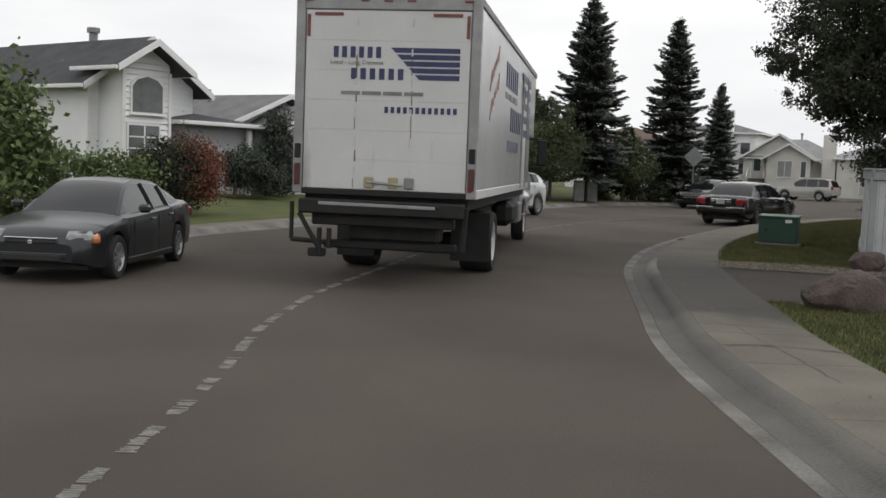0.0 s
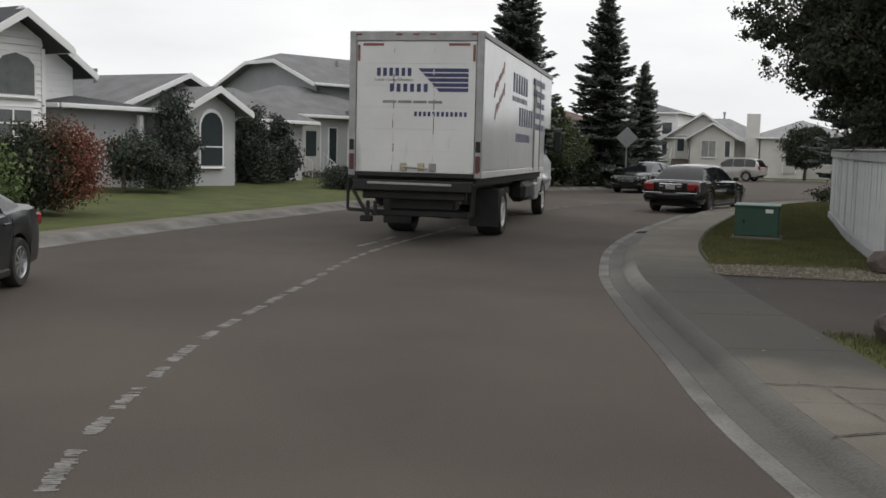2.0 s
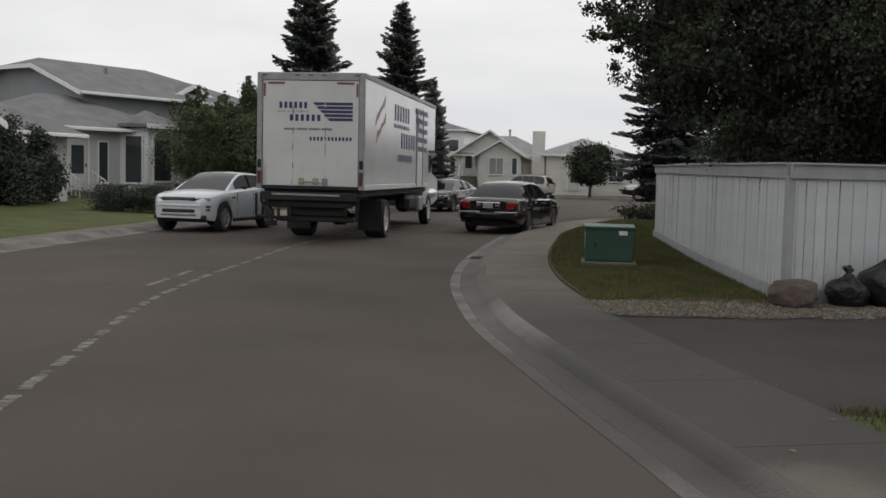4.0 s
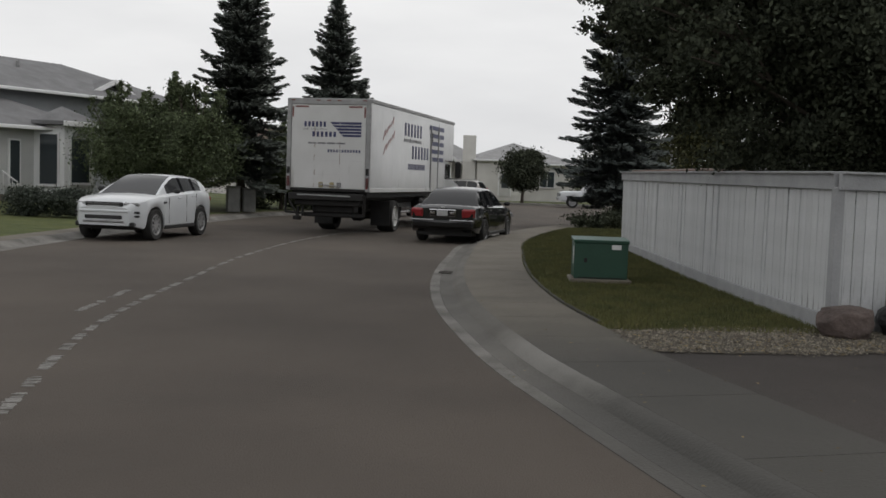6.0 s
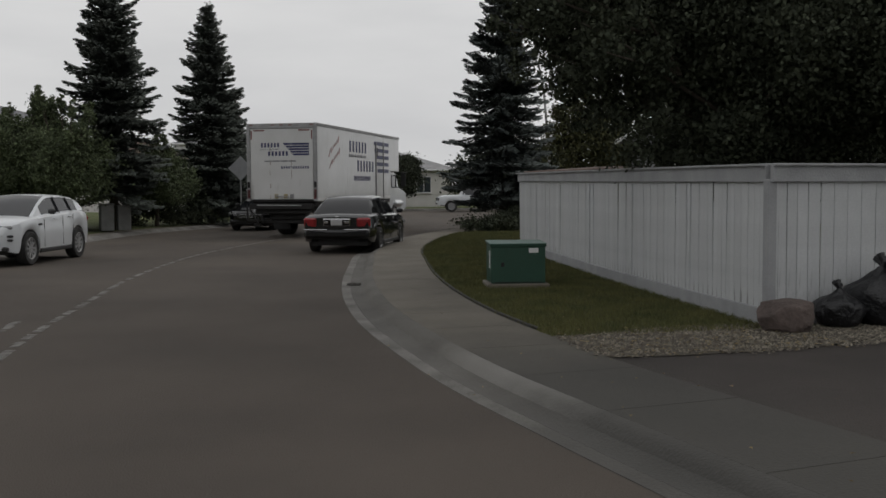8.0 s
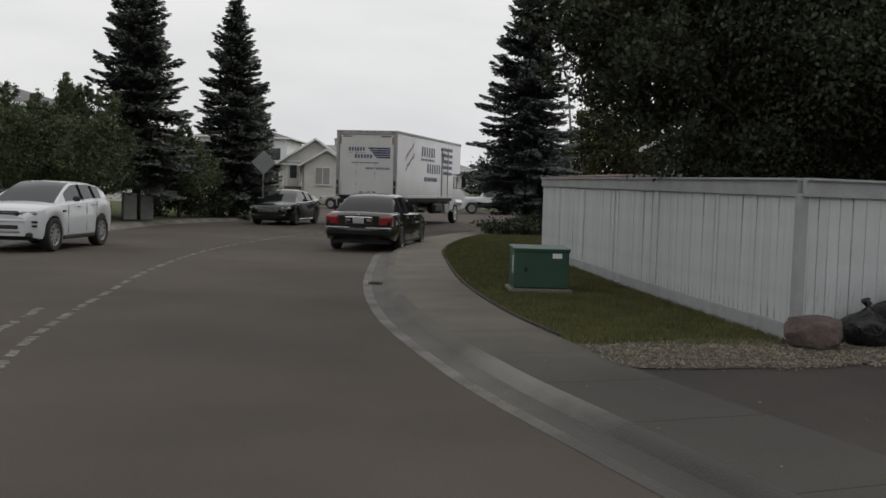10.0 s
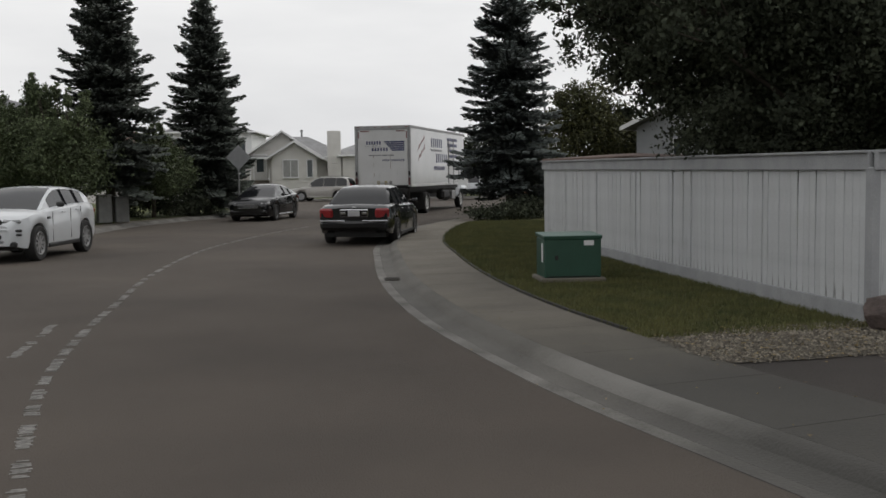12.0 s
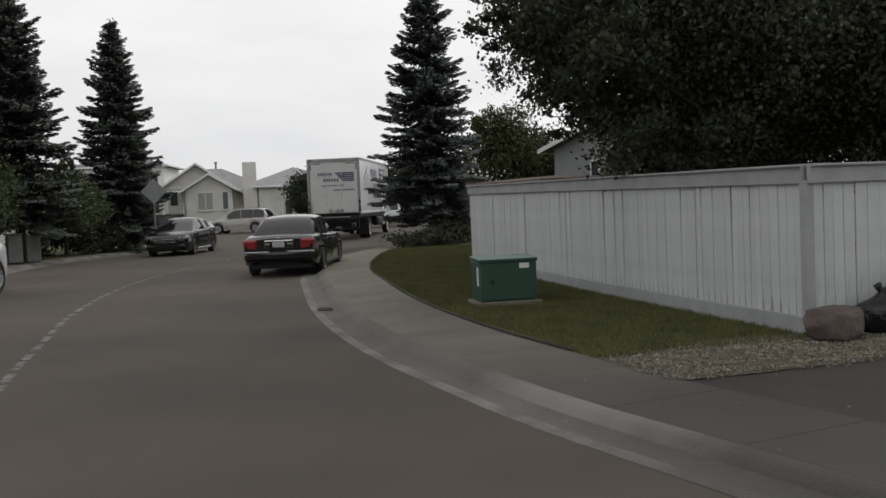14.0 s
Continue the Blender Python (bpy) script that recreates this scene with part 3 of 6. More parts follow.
# ---- vehicles ----
def wheel(parent, at, r, width, rim_material, side=1, spokes=7):
    """A tyre with a rim and spokes under it; side: which way the rim faces along x."""
    bm = bmesh.new()
    w = width / 2
    lathe(bm, [(r * 0.62, -w * 0.8), (r * 0.72, -w), (r * 0.93, -w), (r, -w * 0.7), (r, w * 0.7), (r * 0.93, w), (r * 0.72, w), (r * 0.62, w * 0.8)])
    bmesh.ops.recalc_face_normals(bm, faces=bm.faces[:])
    t = part("wheel", bm, M_TYRE, parent, smooth=50)
    t.matrix_basis = pose(*at)
    bm = bmesh.new()
    s = side
    lathe(bm, [(r * 0.66, s * w * 0.9), (r * 0.63, s * w * 0.95), (r * 0.58, s * w * 0.75), (r * 0.55, s * w * 0.2), (0.01, s * w * 0.15)])
    for k in range(spokes):
        a = 360 * k / spokes
        c, d = math.cos(radians(a)), math.sin(radians(a))
        box(bm, (s * w * 0.62, c * r * 0.33, d * r * 0.33), (w * 0.4, r * 0.56, r * 0.11), (a, 0, 0))
    lathe(bm, [(r * 0.16, s * w * 0.2), (r * 0.15, s * w * 0.85), (0.01, s * w * 0.9)], 12)
    bmesh.ops.recalc_face_normals(bm, faces=bm.faces[:])
    part("rim", bm, rim_material, t, smooth=40)
    return t


def car(name, m, label, category, paint, p, group="parked cars", rim=None, kind_of="sedan"):
    """A car, nose towards +y, its middle at the origin. p: the lines of its shape as (along, value) pairs."""
    t = thing(name, m, label, category, group)
    L, W, r = p["length"], p["width"] / 2, p["wheel"]
    axles = p["axles"]
    ys = sorted(set(np.round(np.concatenate([np.linspace(-L / 2, L / 2, 46)] + [a + (r + 0.055) * np.cos(np.linspace(0, math.pi, 13)) for a in axles]), 3)))

    def at(key, y):
        k = p[key]
        return sum(float(np.interp(y + d, [q[0] for q in k], [q[1] for q in k])) for d in (-0.05, 0, 0.05)) / 3

    bm, rows = bmesh.new(), []
    for y in ys:
        w, zt, zb = W * at("plan", y), at("top", y), at("sill", y)
        for a in axles:
            if abs(y - a) < r + 0.055:
                zb = max(zb, r + math.sqrt(max(0, (r + 0.055) ** 2 - (y - a) ** 2)))
        zb = min(zb, zt - 0.10)
        h = zt - zb
        half = [(w * 0.6, zb), (w * 0.965, zb), (w * 0.99, zb + 0.18 * h), (w, zb + 0.5 * h), (w * 0.985, zb + 0.74 * h), (w * 0.95, zb + 0.93 * h), (w * 0.86, zt), (w * 0.45, zt + 0.025), (0, zt + 0.035)]
        rows.append([bm.verts.new((x, y, z)) for x, z in half] + [bm.verts.new((-x, y, z)) for x, z in half[-2::-1]])
    for a, b in zip(rows, rows[1:]):
        for j in range(len(a) - 1):
            bm.faces.new((a[j], a[j + 1], b[j + 1], b[j]))
    bm.faces.new(rows[0])
    bm.faces.new(rows[-1][::-1])
    bmesh.ops.recalc_face_normals(bm, faces=bm.faces[:])
    part("body", bm, paint, t, smooth=35)
    bm = bmesh.new()
    box(bm, (0, 0, p["sill"][len(p["sill"]) // 2][1] + 0.13), (W * 1.55, L * 0.9, 0.28))
    part("chassis", bm, M_STEEL, t)
    # the cabin: glass, painted roof and pillars
    g = p["cabin"]
    y0, y1, y2, y3 = g["rear"], g["roof_rear"], g["roof_front"], g["front"]
    gy = sorted(set(np.round(np.concatenate([np.linspace(y0, y1, 9), np.linspace(y1, y2, 10), np.linspace(y2, y3, 9), [g["glass_rear"], g["glass_front"]]]), 3)))
    roof_pts = [(y0, at("top", y0) + 0.01), (y0 + (y1 - y0) * 0.5, at("top", y0) + (g["roof"] - at("top", y0)) * 0.60), (y1, g["roof"] - 0.03 - g.get("drop", 0)), ((y1 + y2) / 2, g["roof"] + 0.012 - 0.35 * g.get("drop", 0)), (y2, g["roof"] - 0.015),
                (y2 + (y3 - y2) * 0.5, at("top", y3) + (g["roof"] - at("top", y3)) * 0.56), (y3, at("top", y3) + 0.01)]
    rings = []
    for y in gy:
        zb = at("top", y) - 0.03
        ease = max(0.0, min(1.0, (y - y0) / 0.2, (y3 - y) / 0.2))
        zt = sum(float(np.interp(y + d * ease, [q[0] for q in roof_pts], [q[1] for q in roof_pts])) for d in (-0.18, -0.10, 0, 0.10, 0.18)) / 5
        u = max(0.02, (zt - zb) / (g["roof"] - zb))
        wb = W * at("plan", y) * 0.865
        wt = wb + (W * g["narrow"] - wb) * min(u, 1)
        half = [(wb, zb), (wb + (wt - wb) * 0.55, zb + (zt - zb) * 0.5), (wt, zt - 0.055 * u), (wt * 0.91, zt), (wt * 0.5, zt + 0.02 * u), (0, zt + 0.03 * u)]
        rings.append([(x, y, z) for x, z in half] + [(-x, y, z) for x, z in half[-2::-1]])
    split = {"roof": bmesh.new(), "windscreen": bmesh.new(), "rear_window": bmesh.new(), "side_window": bmesh.new(), "side_window.001": bmesh.new()}
    for i in range(len(gy) - 1):
        mid = (gy[i] + gy[i + 1]) / 2
        for j in range(len(rings[0]) - 1):
            n = len(rings[0]) - 1
            k = min(j, n - 1 - j)
            if k <= 1:
                key = ("side_window" if j < n / 2 else "side_window.001") if g["glass_rear"] < mid < g["glass_front"] else "roof"
            elif k == 2 or y1 <= mid <= y2:
                key = "roof"
            else:
                key = "windscreen" if mid > y2 else "rear_window"
            b = split[key]
            b.faces.new([b.verts.new(q) for q in (rings[i][j], rings[i][j + 1], rings[i + 1][j + 1], rings[i + 1][j])])
    for key, b in split.items():
        bmesh.ops.remove_doubles(b, verts=b.verts[:], dist=0.0005)
        bmesh.ops.recalc_face_normals(b, faces=b.faces[:])
        part(key.split(".")[0], b, paint if key == "roof" else M_CARGLASS, t, smooth=40)
    for yb in g["posts"]:
        i = min(range(len(gy)), key=lambda q: abs(gy[q] - yb))
        for s in (1, -1):
            bm = bmesh.new()
            rg = rings[i]
            pts = [Vector((abs(rg[q][0]) * s, yb, rg[q][2])) for q in (0, 1, 2)]
            for a, b in zip(pts, pts[1:]):
                d = (b - a)
                q = d.to_track_quat("Z", "Y").to_matrix().to_4x4()
                bmesh.ops.create_cube(bm, size=1, matrix=Matrix.Translation((a + b) / 2 + Vector((0.004 * s, 0, 0))) @ q @ Matrix.Diagonal((0.02, 0.06, d.length * 1.03, 1)))
            part("pillar", bm, p.get("post_paint", paint), t)
    for s in (1, -1):
        bm = bmesh.new()
        ym = g["glass_front"] - 0.10
        box(bm, (s * (W * at("plan", ym) + 0.09), ym, at("top", ym) + 0.07), (0.18, 0.09, 0.12), (0, 0, 0), 0.035)
        part("mirror", bm, p.get("mirror_paint", paint), t)
        for yd in p["seams"]:
            w = W * at("plan", yd)
            part("door_seam", boxed((s * (w * 0.992 + 0.001), yd, (at("top", yd) + at("sill", yd)) / 2 + 0.02), (0.010, 0.007, at("top", yd) - at("sill", yd) - 0.2)), M_PLASTIC, t)
        for yh in p["handles"]:
            w = W * at("plan", yh)
            part("door_handle", boxed((s * (w * 0.992 + 0.012), yh, at("top", yh) - 0.13), (0.03, 0.20, 0.03), (0, 0, 0), 0.008), p.get("handle_paint", paint), t)
        ymid = sum(axles) / 2
        part("sill_trim", boxed((s * W * 0.965, ymid, at("sill", ymid) + 0.03), (0.05, axles[1] - axles[0] - 2 * r - 0.12, 0.10), (0, 0, 0), 0.02), p.get("trim", M_PLASTIC), t)
    for nm, mm, c, s, rot, bev in p["bits"]:
        for sx in ((1, -1) if c[0] else (1,)):
            part(nm, boxed((c[0] * sx, c[1], c[2]), s, (rot[0], rot[1] * sx, rot[2] * sx), bev), mm, t)
    for a in axles:
        for s in (1, -1):
            wheel(t, (s * (W * 0.985 - p["tread"] / 2), a, r), r, p["tread"], rim or M_ALLOY, s, p.get("spokes", 7))
    return t


SEDAN = dict(length=4.43, width=1.70, wheel=0.30, tread=0.19, axles=(-1.30, 1.32),
             plan=[(-2.215, 0.80), (-2.1, 0.92), (-1.6, 0.98), (0, 1.0), (1.5, 0.98), (1.95, 0.90), (2.13, 0.78), (2.215, 0.62)],
             top=[(-2.215, 0.80), (-2.12, 0.93), (-1.9, 0.975), (-1.3, 0.94), (0.6, 0.87), (0.95, 0.855), (1.7, 0.745), (2.05, 0.67), (2.215, 0.50)],
             sill=[(-2.215, 0.38), (-2.0, 0.26), (0, 0.19), (1.9, 0.20), (2.215, 0.30)],
             cabin=dict(rear=-1.62, roof_rear=-0.98, roof_front=0.22, front=1.0, roof=1.315, narrow=0.60, glass_rear=-1.25, glass_front=0.72, posts=(-0.30, -0.98)),
             seams=(-1.05, -0.28, 0.75), handles=(-0.85, 0.0), spokes=8,
             bits=[("headlamp", M_LAMP, (0.57, 2.01, 0.60), (0.36, 0.20, 0.14), (-25, 0, -22), 0.045), ("indicator", M_AMBER, (0.72, 1.89, 0.60), (0.12, 0.26, 0.11), (-15, 0, -25), 0.03),
                   ("grille", M_PLASTIC, (0, 2.17, 0.54), (0.72, 0.10, 0.10), (-20, 0, 0), 0.03), ("grille_bar", M_CHROME, (0, 2.20, 0.59), (0.70, 0.05, 0.022), (0, 0, 0), 0.008),
                   ("bumper", M_GREYCAR, (0, 2.12, 0.37), (1.08, 0.22, 0.20), (0, 0, 0), 0.08), ("air_intake", M_PLASTIC, (0, 2.21, 0.34), (0.8, 0.06, 0.10), (0, 0, 0), 0.02),
                   ("tail_lamp", M_TAIL, (0.62, -2.14, 0.78), (0.30, 0.14, 0.16), (0, 0, 12), 0.03), ("badge", M_CHROME, (0, 2.225, 0.545), (0.07, 0.02, 0.05), (0, 0, 0), 0.015)])
LIMO = dict(length=5.35, width=1.95, wheel=0.335, tread=0.21, axles=(-1.58, 1.41),
            plan=[(-2.675, 0.86), (-2.60, 0.92), (-2.3, 0.955), (0, 1.0), (1.9, 0.97), (2.4, 0.90), (2.6, 0.78), (2.675, 0.66)],
            top=[(-2.675, 0.90), (-2.62, 0.985), (-2.3, 1.03), (-1.6, 1.04), (0.7, 0.99), (1.1, 0.985), (2.0, 0.88), (2.5, 0.78), (2.675, 0.60)],
            sill=[(-2.675, 0.40), (-2.4, 0.30), (0, 0.22), (2.3, 0.24), (2.675, 0.36)],
            cabin=dict(rear=-1.98, roof_rear=-1.30, roof_front=0.25, front=1.12, roof=1.49, narrow=0.66, glass_rear=-1.25, glass_front=0.76, posts=(-0.35, -1.05)),
            seams=(-1.15, -0.32, 0.82), handles=(-0.95, 0.05), handle_paint=M_CHROME, spokes=9, trim=M_PLASTIC,
            bits=[("tail_lamp", M_TAIL, (0.71, -2.62, 0.82), (0.36, 0.14, 0.25), (6, 0, 10), 0.04), ("plate_surround", M_CHROME, (0, -2.665, 0.82), (0.74, 0.05, 0.21), (8, 0, 0), 0.02),
                  ("plate_recess", M_BLACKCAR, (0, -2.685, 0.82), (0.68, 0.03, 0.155), (8, 0, 0), 0.01), ("number_plate", M_PLATE, (0, -2.70, 0.815), (0.30, 0.02, 0.135), (8, 0, 0), 0.005),
                  ("reverse_lamp", M_CHROME, (0.27, -2.70, 0.82), (0.12, 0.02, 0.06), (8, 0, 0), 0.005),
                  ("bumper", M_BLACKCAR, (0, -2.66, 0.52), (1.74, 0.20, 0.24), (0, 0, 0), 0.07), ("bumper_strip", M_CHROME, (0.55, -2.755, 0.635), (0.66, 0.035, 0.03), (0, 0, 4), 0.01),
                  ("headlamp", M_LAMP, (0.68, 2.52, 0.68), (0.36, 0.16, 0.16), (-15, 0, -14), 0.03), ("bumper", M_BLACKCAR, (0, 2.60, 0.46), (1.55, 0.2, 0.22), (0, 0, 0), 0.06),
                  ("boot_badge", M_CHROME, (0, -2.66, 0.965), (0.09, 0.02, 0.04), (0, 0, 0), 0.008)])
FAMILY = dict(length=4.85, width=1.85, wheel=0.335, tread=0.22, axles=(-1.42, 1.43),
              plan=[(-2.425, 0.80), (-2.3, 0.92), (-1.7, 0.98), (0, 1.0), (1.7, 0.98), (2.15, 0.90), (2.33, 0.78), (2.425, 0.60)],
              top=[(-2.425, 0.88), (-2.33, 1.04), (-2.1, 1.07), (-1.4, 1.05), (0.6, 0.98), (1.0, 0.97), (1.8, 0.90), (2.25, 0.80), (2.425, 0.62)],
              sill=[(-2.425, 0.40), (-2.2, 0.27), (0, 0.20), (2.1, 0.20), (2.425, 0.28)],
              cabin=dict(rear=-2.2, roof_rear=-0.85, roof_front=0.12, front=1.30, roof=1.455, drop=0.02, narrow=0.60, glass_rear=-1.55, glass_front=0.80, posts=(-0.38, -1.15)),
              seams=(-1.2, -0.34, 0.82), handles=(-0.98, 0.0), spokes=10, trim=M_CHROME,
              bits=[("headlamp", M_LAMP, (0.66, 2.20, 0.72), (0.40, 0.22, 0.09), (-20, 0, -22), 0.03), ("grille", M_PLASTIC, (0, 2.38, 0.60), (0.90, 0.10, 0.24), (-8, 0, 0), 0.04),
                    ("grille_bar", M_CHROME, (0, 2.435, 0.66), (0.80, 0.02, 0.02), (0, 0, 0), 0.005), ("grille_bar", M_CHROME, (0, 2.435, 0.60), (0.84, 0.02, 0.02), (0, 0, 0), 0.005), ("grille_bar", M_CHROME, (0, 2.435, 0.54), (0.80, 0.02, 0.02), (0, 0, 0), 0.005),
                    ("bumper", M_BLACKCAR, (0, 2.33, 0.38), (1.50, 0.22, 0.18), (0, 0, 0), 0.06), ("fog_lamp", M_LAMP, (0.66, 2.33, 0.38), (0.18, 0.08, 0.08), (0, 0, -20), 0.02),
                    ("tail_lamp", M_TAIL, (0.68, -2.34, 0.88), (0.34, 0.14, 0.13), (0, 0, 14), 0.03)])
CROSSOVER = dict(length=4.36, width=1.90, wheel=0.385, tread=0.25, axles=(-1.36, 1.30), post_paint=M_CARGLASS, mirror_paint=M_PLASTIC,
                 plan=[(-2.18, 0.82), (-2.05, 0.94), (-1.4, 1.0), (0, 0.975), (1.3, 1.0), (1.75, 0.95), (2.0, 0.84), (2.18, 0.66)],
                 top=[(-2.18, 1.00), (-2.10, 1.13), (-1.9, 1.20), (-1.0, 1.20), (0.3, 1.14), (0.75, 1.11), (1.4, 1.05), (1.92, 0.98), (2.12, 0.88), (2.18, 0.76)],
                 sill=[(-2.18, 0.46), (-1.9, 0.34), (0, 0.28), (1.8, 0.30), (2.18, 0.38)],
                 cabin=dict(rear=-2.12, roof_rear=-1.78, roof_front=-0.10, front=0.98, roof=1.60, drop=0.07, narrow=0.66, glass_rear=-1.60, glass_front=0.50, posts=(-0.45, -1.15)),
                 seams=(-1.0, -0.42, 0.62), handles=(-0.80, 0.0), spokes=10,
                 bits=[("headlamp", M_LAMP, (0.62, 1.985, 0.885), (0.36, 0.18, 0.085), (-12, 0, -26), 0.03), ("grille", M_PLASTIC, (0, 2.135, 0.862), (0.98, 0.07, 0.135), (-10, 0, 0), 0.03),
                       ("grille_bar", M_RAIL, (0, 2.172, 0.885), (0.84, 0.01, 0.012), (-10, 0, 0), 0.003), ("grille_bar", M_RAIL, (0, 2.172, 0.845), (0.84, 0.01, 0.012), (-10, 0, 0), 0.003),
                       ("bumper", M_WHITECAR, (0, 2.12, 0.715), (1.34, 0.16, 0.15), (-4, 0, 0), 0.06), ("lower_grille", M_PLASTIC, (0, 2.165, 0.575), (0.98, 0.07, 0.11), (8, 0, 0), 0.03),
                       ("skid_plate", M_RAIL, (0, 2.165, 0.465), (1.06, 0.09, 0.06), (12, 0, 0), 0.025), ("skid_plate", M_RAIL, (0.60, 2.09, 0.50), (0.22, 0.09, 0.055), (12, -20, -20), 0.02),
                       ("fog_lamp", M_PLASTIC, (0.76, 2.0, 0.69), (0.15, 0.10, 0.055), (0, 0, -32), 0.02), ("fog_lamp", M_PLASTIC, (0.76, 2.0, 0.60), (0.14, 0.10, 0.05), (0, 0, -32), 0.02),
                       ("bumper_underside", M_PLASTIC, (0, 2.08, 0.40), (1.5, 0.16, 0.12), (0, 0, 0), 0.03),
                       ("tail_lamp", M_TAIL, (0.70, -2.10, 0.98), (0.34, 0.12, 0.12), (0, 0, 14), 0.03), ("fender_vent", M_PLASTIC, (0.945, 0.86, 0.92), (0.02, 0.16, 0.05), (0, 0, 0), 0.005)])
WAGON = dict(length=4.75, width=1.83, wheel=0.36, tread=0.22, axles=(-1.38, 1.36),
             plan=[(-2.375, 0.88), (-2.2, 0.96), (-1.4, 1.0), (0, 1.0), (1.5, 0.98), (2.0, 0.92), (2.25, 0.82), (2.375, 0.68)],
             top=[(-2.375, 1.0), (-2.32, 1.09), (-2.0, 1.10), (0.6, 1.05), (1.0, 1.04), (1.8, 0.95), (2.2, 0.86), (2.375, 0.66)],
             sill=[(-2.375, 0.50), (-2.1, 0.36), (0, 0.29), (2.0, 0.30), (2.375, 0.42)],
             cabin=dict(rear=-2.33, roof_rear=-1.98, roof_front=0.20, front=1.05, roof=1.72, narrow=0.70, glass_rear=-2.02, glass_front=0.70, posts=(-0.30, -1.22)),
             seams=(-1.15, -0.30, 0.75), handles=(-0.9, 0.0), spokes=6, trim=M_SILVERCAR,
             bits=[("tail_lamp", M_TAIL, (0.76, -2.33, 1.05), (0.20, 0.12, 0.30), (0, 0, 12), 0.03), ("headlamp", M_LAMP, (0.68, 2.18, 0.78), (0.36, 0.2, 0.18), (-15, 0, -18), 0.04),
                   ("roof_rail", M_POST, (0.56, -0.8, 1.77), (0.04, 1.9, 0.04), (0, 0, 0), 0.01), ("number_plate", M_PLATE, (0, -2.38, 0.85), (0.30, 0.02, 0.15), (0, 0, 0), 0.005)])
PICKUP = dict(length=5.7, width=1.98, wheel=0.40, tread=0.26, axles=(-1.75, 1.80),
              plan=[(-2.85, 0.95), (-2.7, 0.98), (0, 1.0), (2.0, 1.0), (2.5, 0.95), (2.85, 0.82)],
              top=[(-2.85, 1.18), (-0.65, 1.20), (1.2, 1.20), (2.4, 1.16), (2.75, 1.08), (2.85, 0.9)],
              sill=[(-2.85, 0.56), (0, 0.46), (2.85, 0.5)],
              cabin=dict(rear=-0.80, roof_rear=-0.62, roof_front=0.65, front=1.32, roof=1.86, narrow=0.74, glass_rear=-0.60, glass_front=1.0, posts=(0.2,)),
              seams=(-0.70, 0.22, 1.12), handles=(-0.5, 0.4), spokes=6,
              bits=[("headlamp", M_LAMP, (0.80, 2.76, 0.92), (0.30, 0.16, 0.22), (0, 0, -10), 0.03), ("grille", M_PLASTIC, (0, 2.83, 0.90), (1.1, 0.08, 0.26), (0, 0, 0), 0.03), ("bumper", M_CHROME, (0, 2.86, 0.62), (1.8, 0.16, 0.18), (0, 0, 0), 0.05)])


car("parked_sedan", pose(-6.79, 3.75, 0, 0, 0, 196), "dark charcoal compact sedan parked facing traffic, amber headlamp corners", "car", M_GREYCAR, SEDAN)
car("limousine_sedan", pose(1.52, 29.55, 0, 0, 0, -18.2), "glossy black full-size sedan with red tail lamps and chrome plate surround", "car", M_BLACKCAR, LIMO, rim=M_DARKRIM)
car("parked_crossover", pose(-7.0, 26.35, 0, 0, 0, 167.0), "white compact crossover with black grille parked at the kerb", "car", M_WHITECAR, CROSSOVER, rim=M_RAIL)
car("parked_family_sedan", pose(-1.05, 45.0, 0, 0, 0, 162.0), "black family sedan with chrome grille parked facing the street", "car", M_BLACKCAR, FAMILY, rim=M_DARKRIM)
car("parked_wagon", pose(3.9, 75.4, 0, 0, 0, 66), "champagne sport utility wagon parked across the side street", "car", M_SILVERCAR, WAGON)
car("parked_pickup", pose(14.0, 72.2, 0, 0, 0, 82), "white pickup truck parked behind the spruce", "pickup", M_WHITECAR, PICKUP)

car("parked_hatchback", pose(18.2, 66.0, 0, 0, 0, 84), "dark compact car parked beyond the spruce", "car", M_BLACKCAR, SEDAN, rim=M_DARKRIM)


# ---- the removal truck ----
BODY_W, BODY_TOP, BODY_LOW, BODY_LEN = 2.55, 3.96, 1.27, 11.05
TRUCK = [(0, -2.28, 3.97, 10.1), (0.5, -2.75, 6.36, 8.3), (1, -3.28, 8.80, 5.9), (1.5, -3.52, 11.0, 3.8), (2, -3.62, 13.0, 1.7), (2.5, -3.71, 15.05, -0.4),
         (5, -3.23, 25.75, -10.9), (5.5, -2.97, 27.95, -13.6), (6, -2.57, 29.70, -16.0), (6.5, -2.14, 31.48, -18.2), (7, -1.59, 33.22, -20.2), (7.5, -1.07, 34.70, -21.6),
         (10, 2.07, 41.69, -23.4), (10.5, 2.63, 42.90, -23.7), (11, 3.15, 43.95, -24.0), (11.5, 3.64, 44.95, -24.4), (12, 4.15, 46.20, -24.8), (12.5, 4.72, 47.35, -24.8),
         (13, 5.19, 48.15, -23.4), (13.5, 5.64, 48.90, -21.8), (14, 6.26, 50.20, -20.2)]
truck = thing("removal_truck", pose(-2.28, 3.97, 0, 0, 0, 10.1), "white removal box truck with navy stripes and rust streaks", "truck")


def letters(name, x0, x1, z, h, count, y, material, label, gap=0.28):
    """A row of plain upright bars standing for a word."""
    w = (x1 - x0) / count
    for k in range(count):
        part(name, boxed((x0 + (k + 0.5) * w, y, z), (w * (1 - gap), 0.006, h)), material, truck, label)


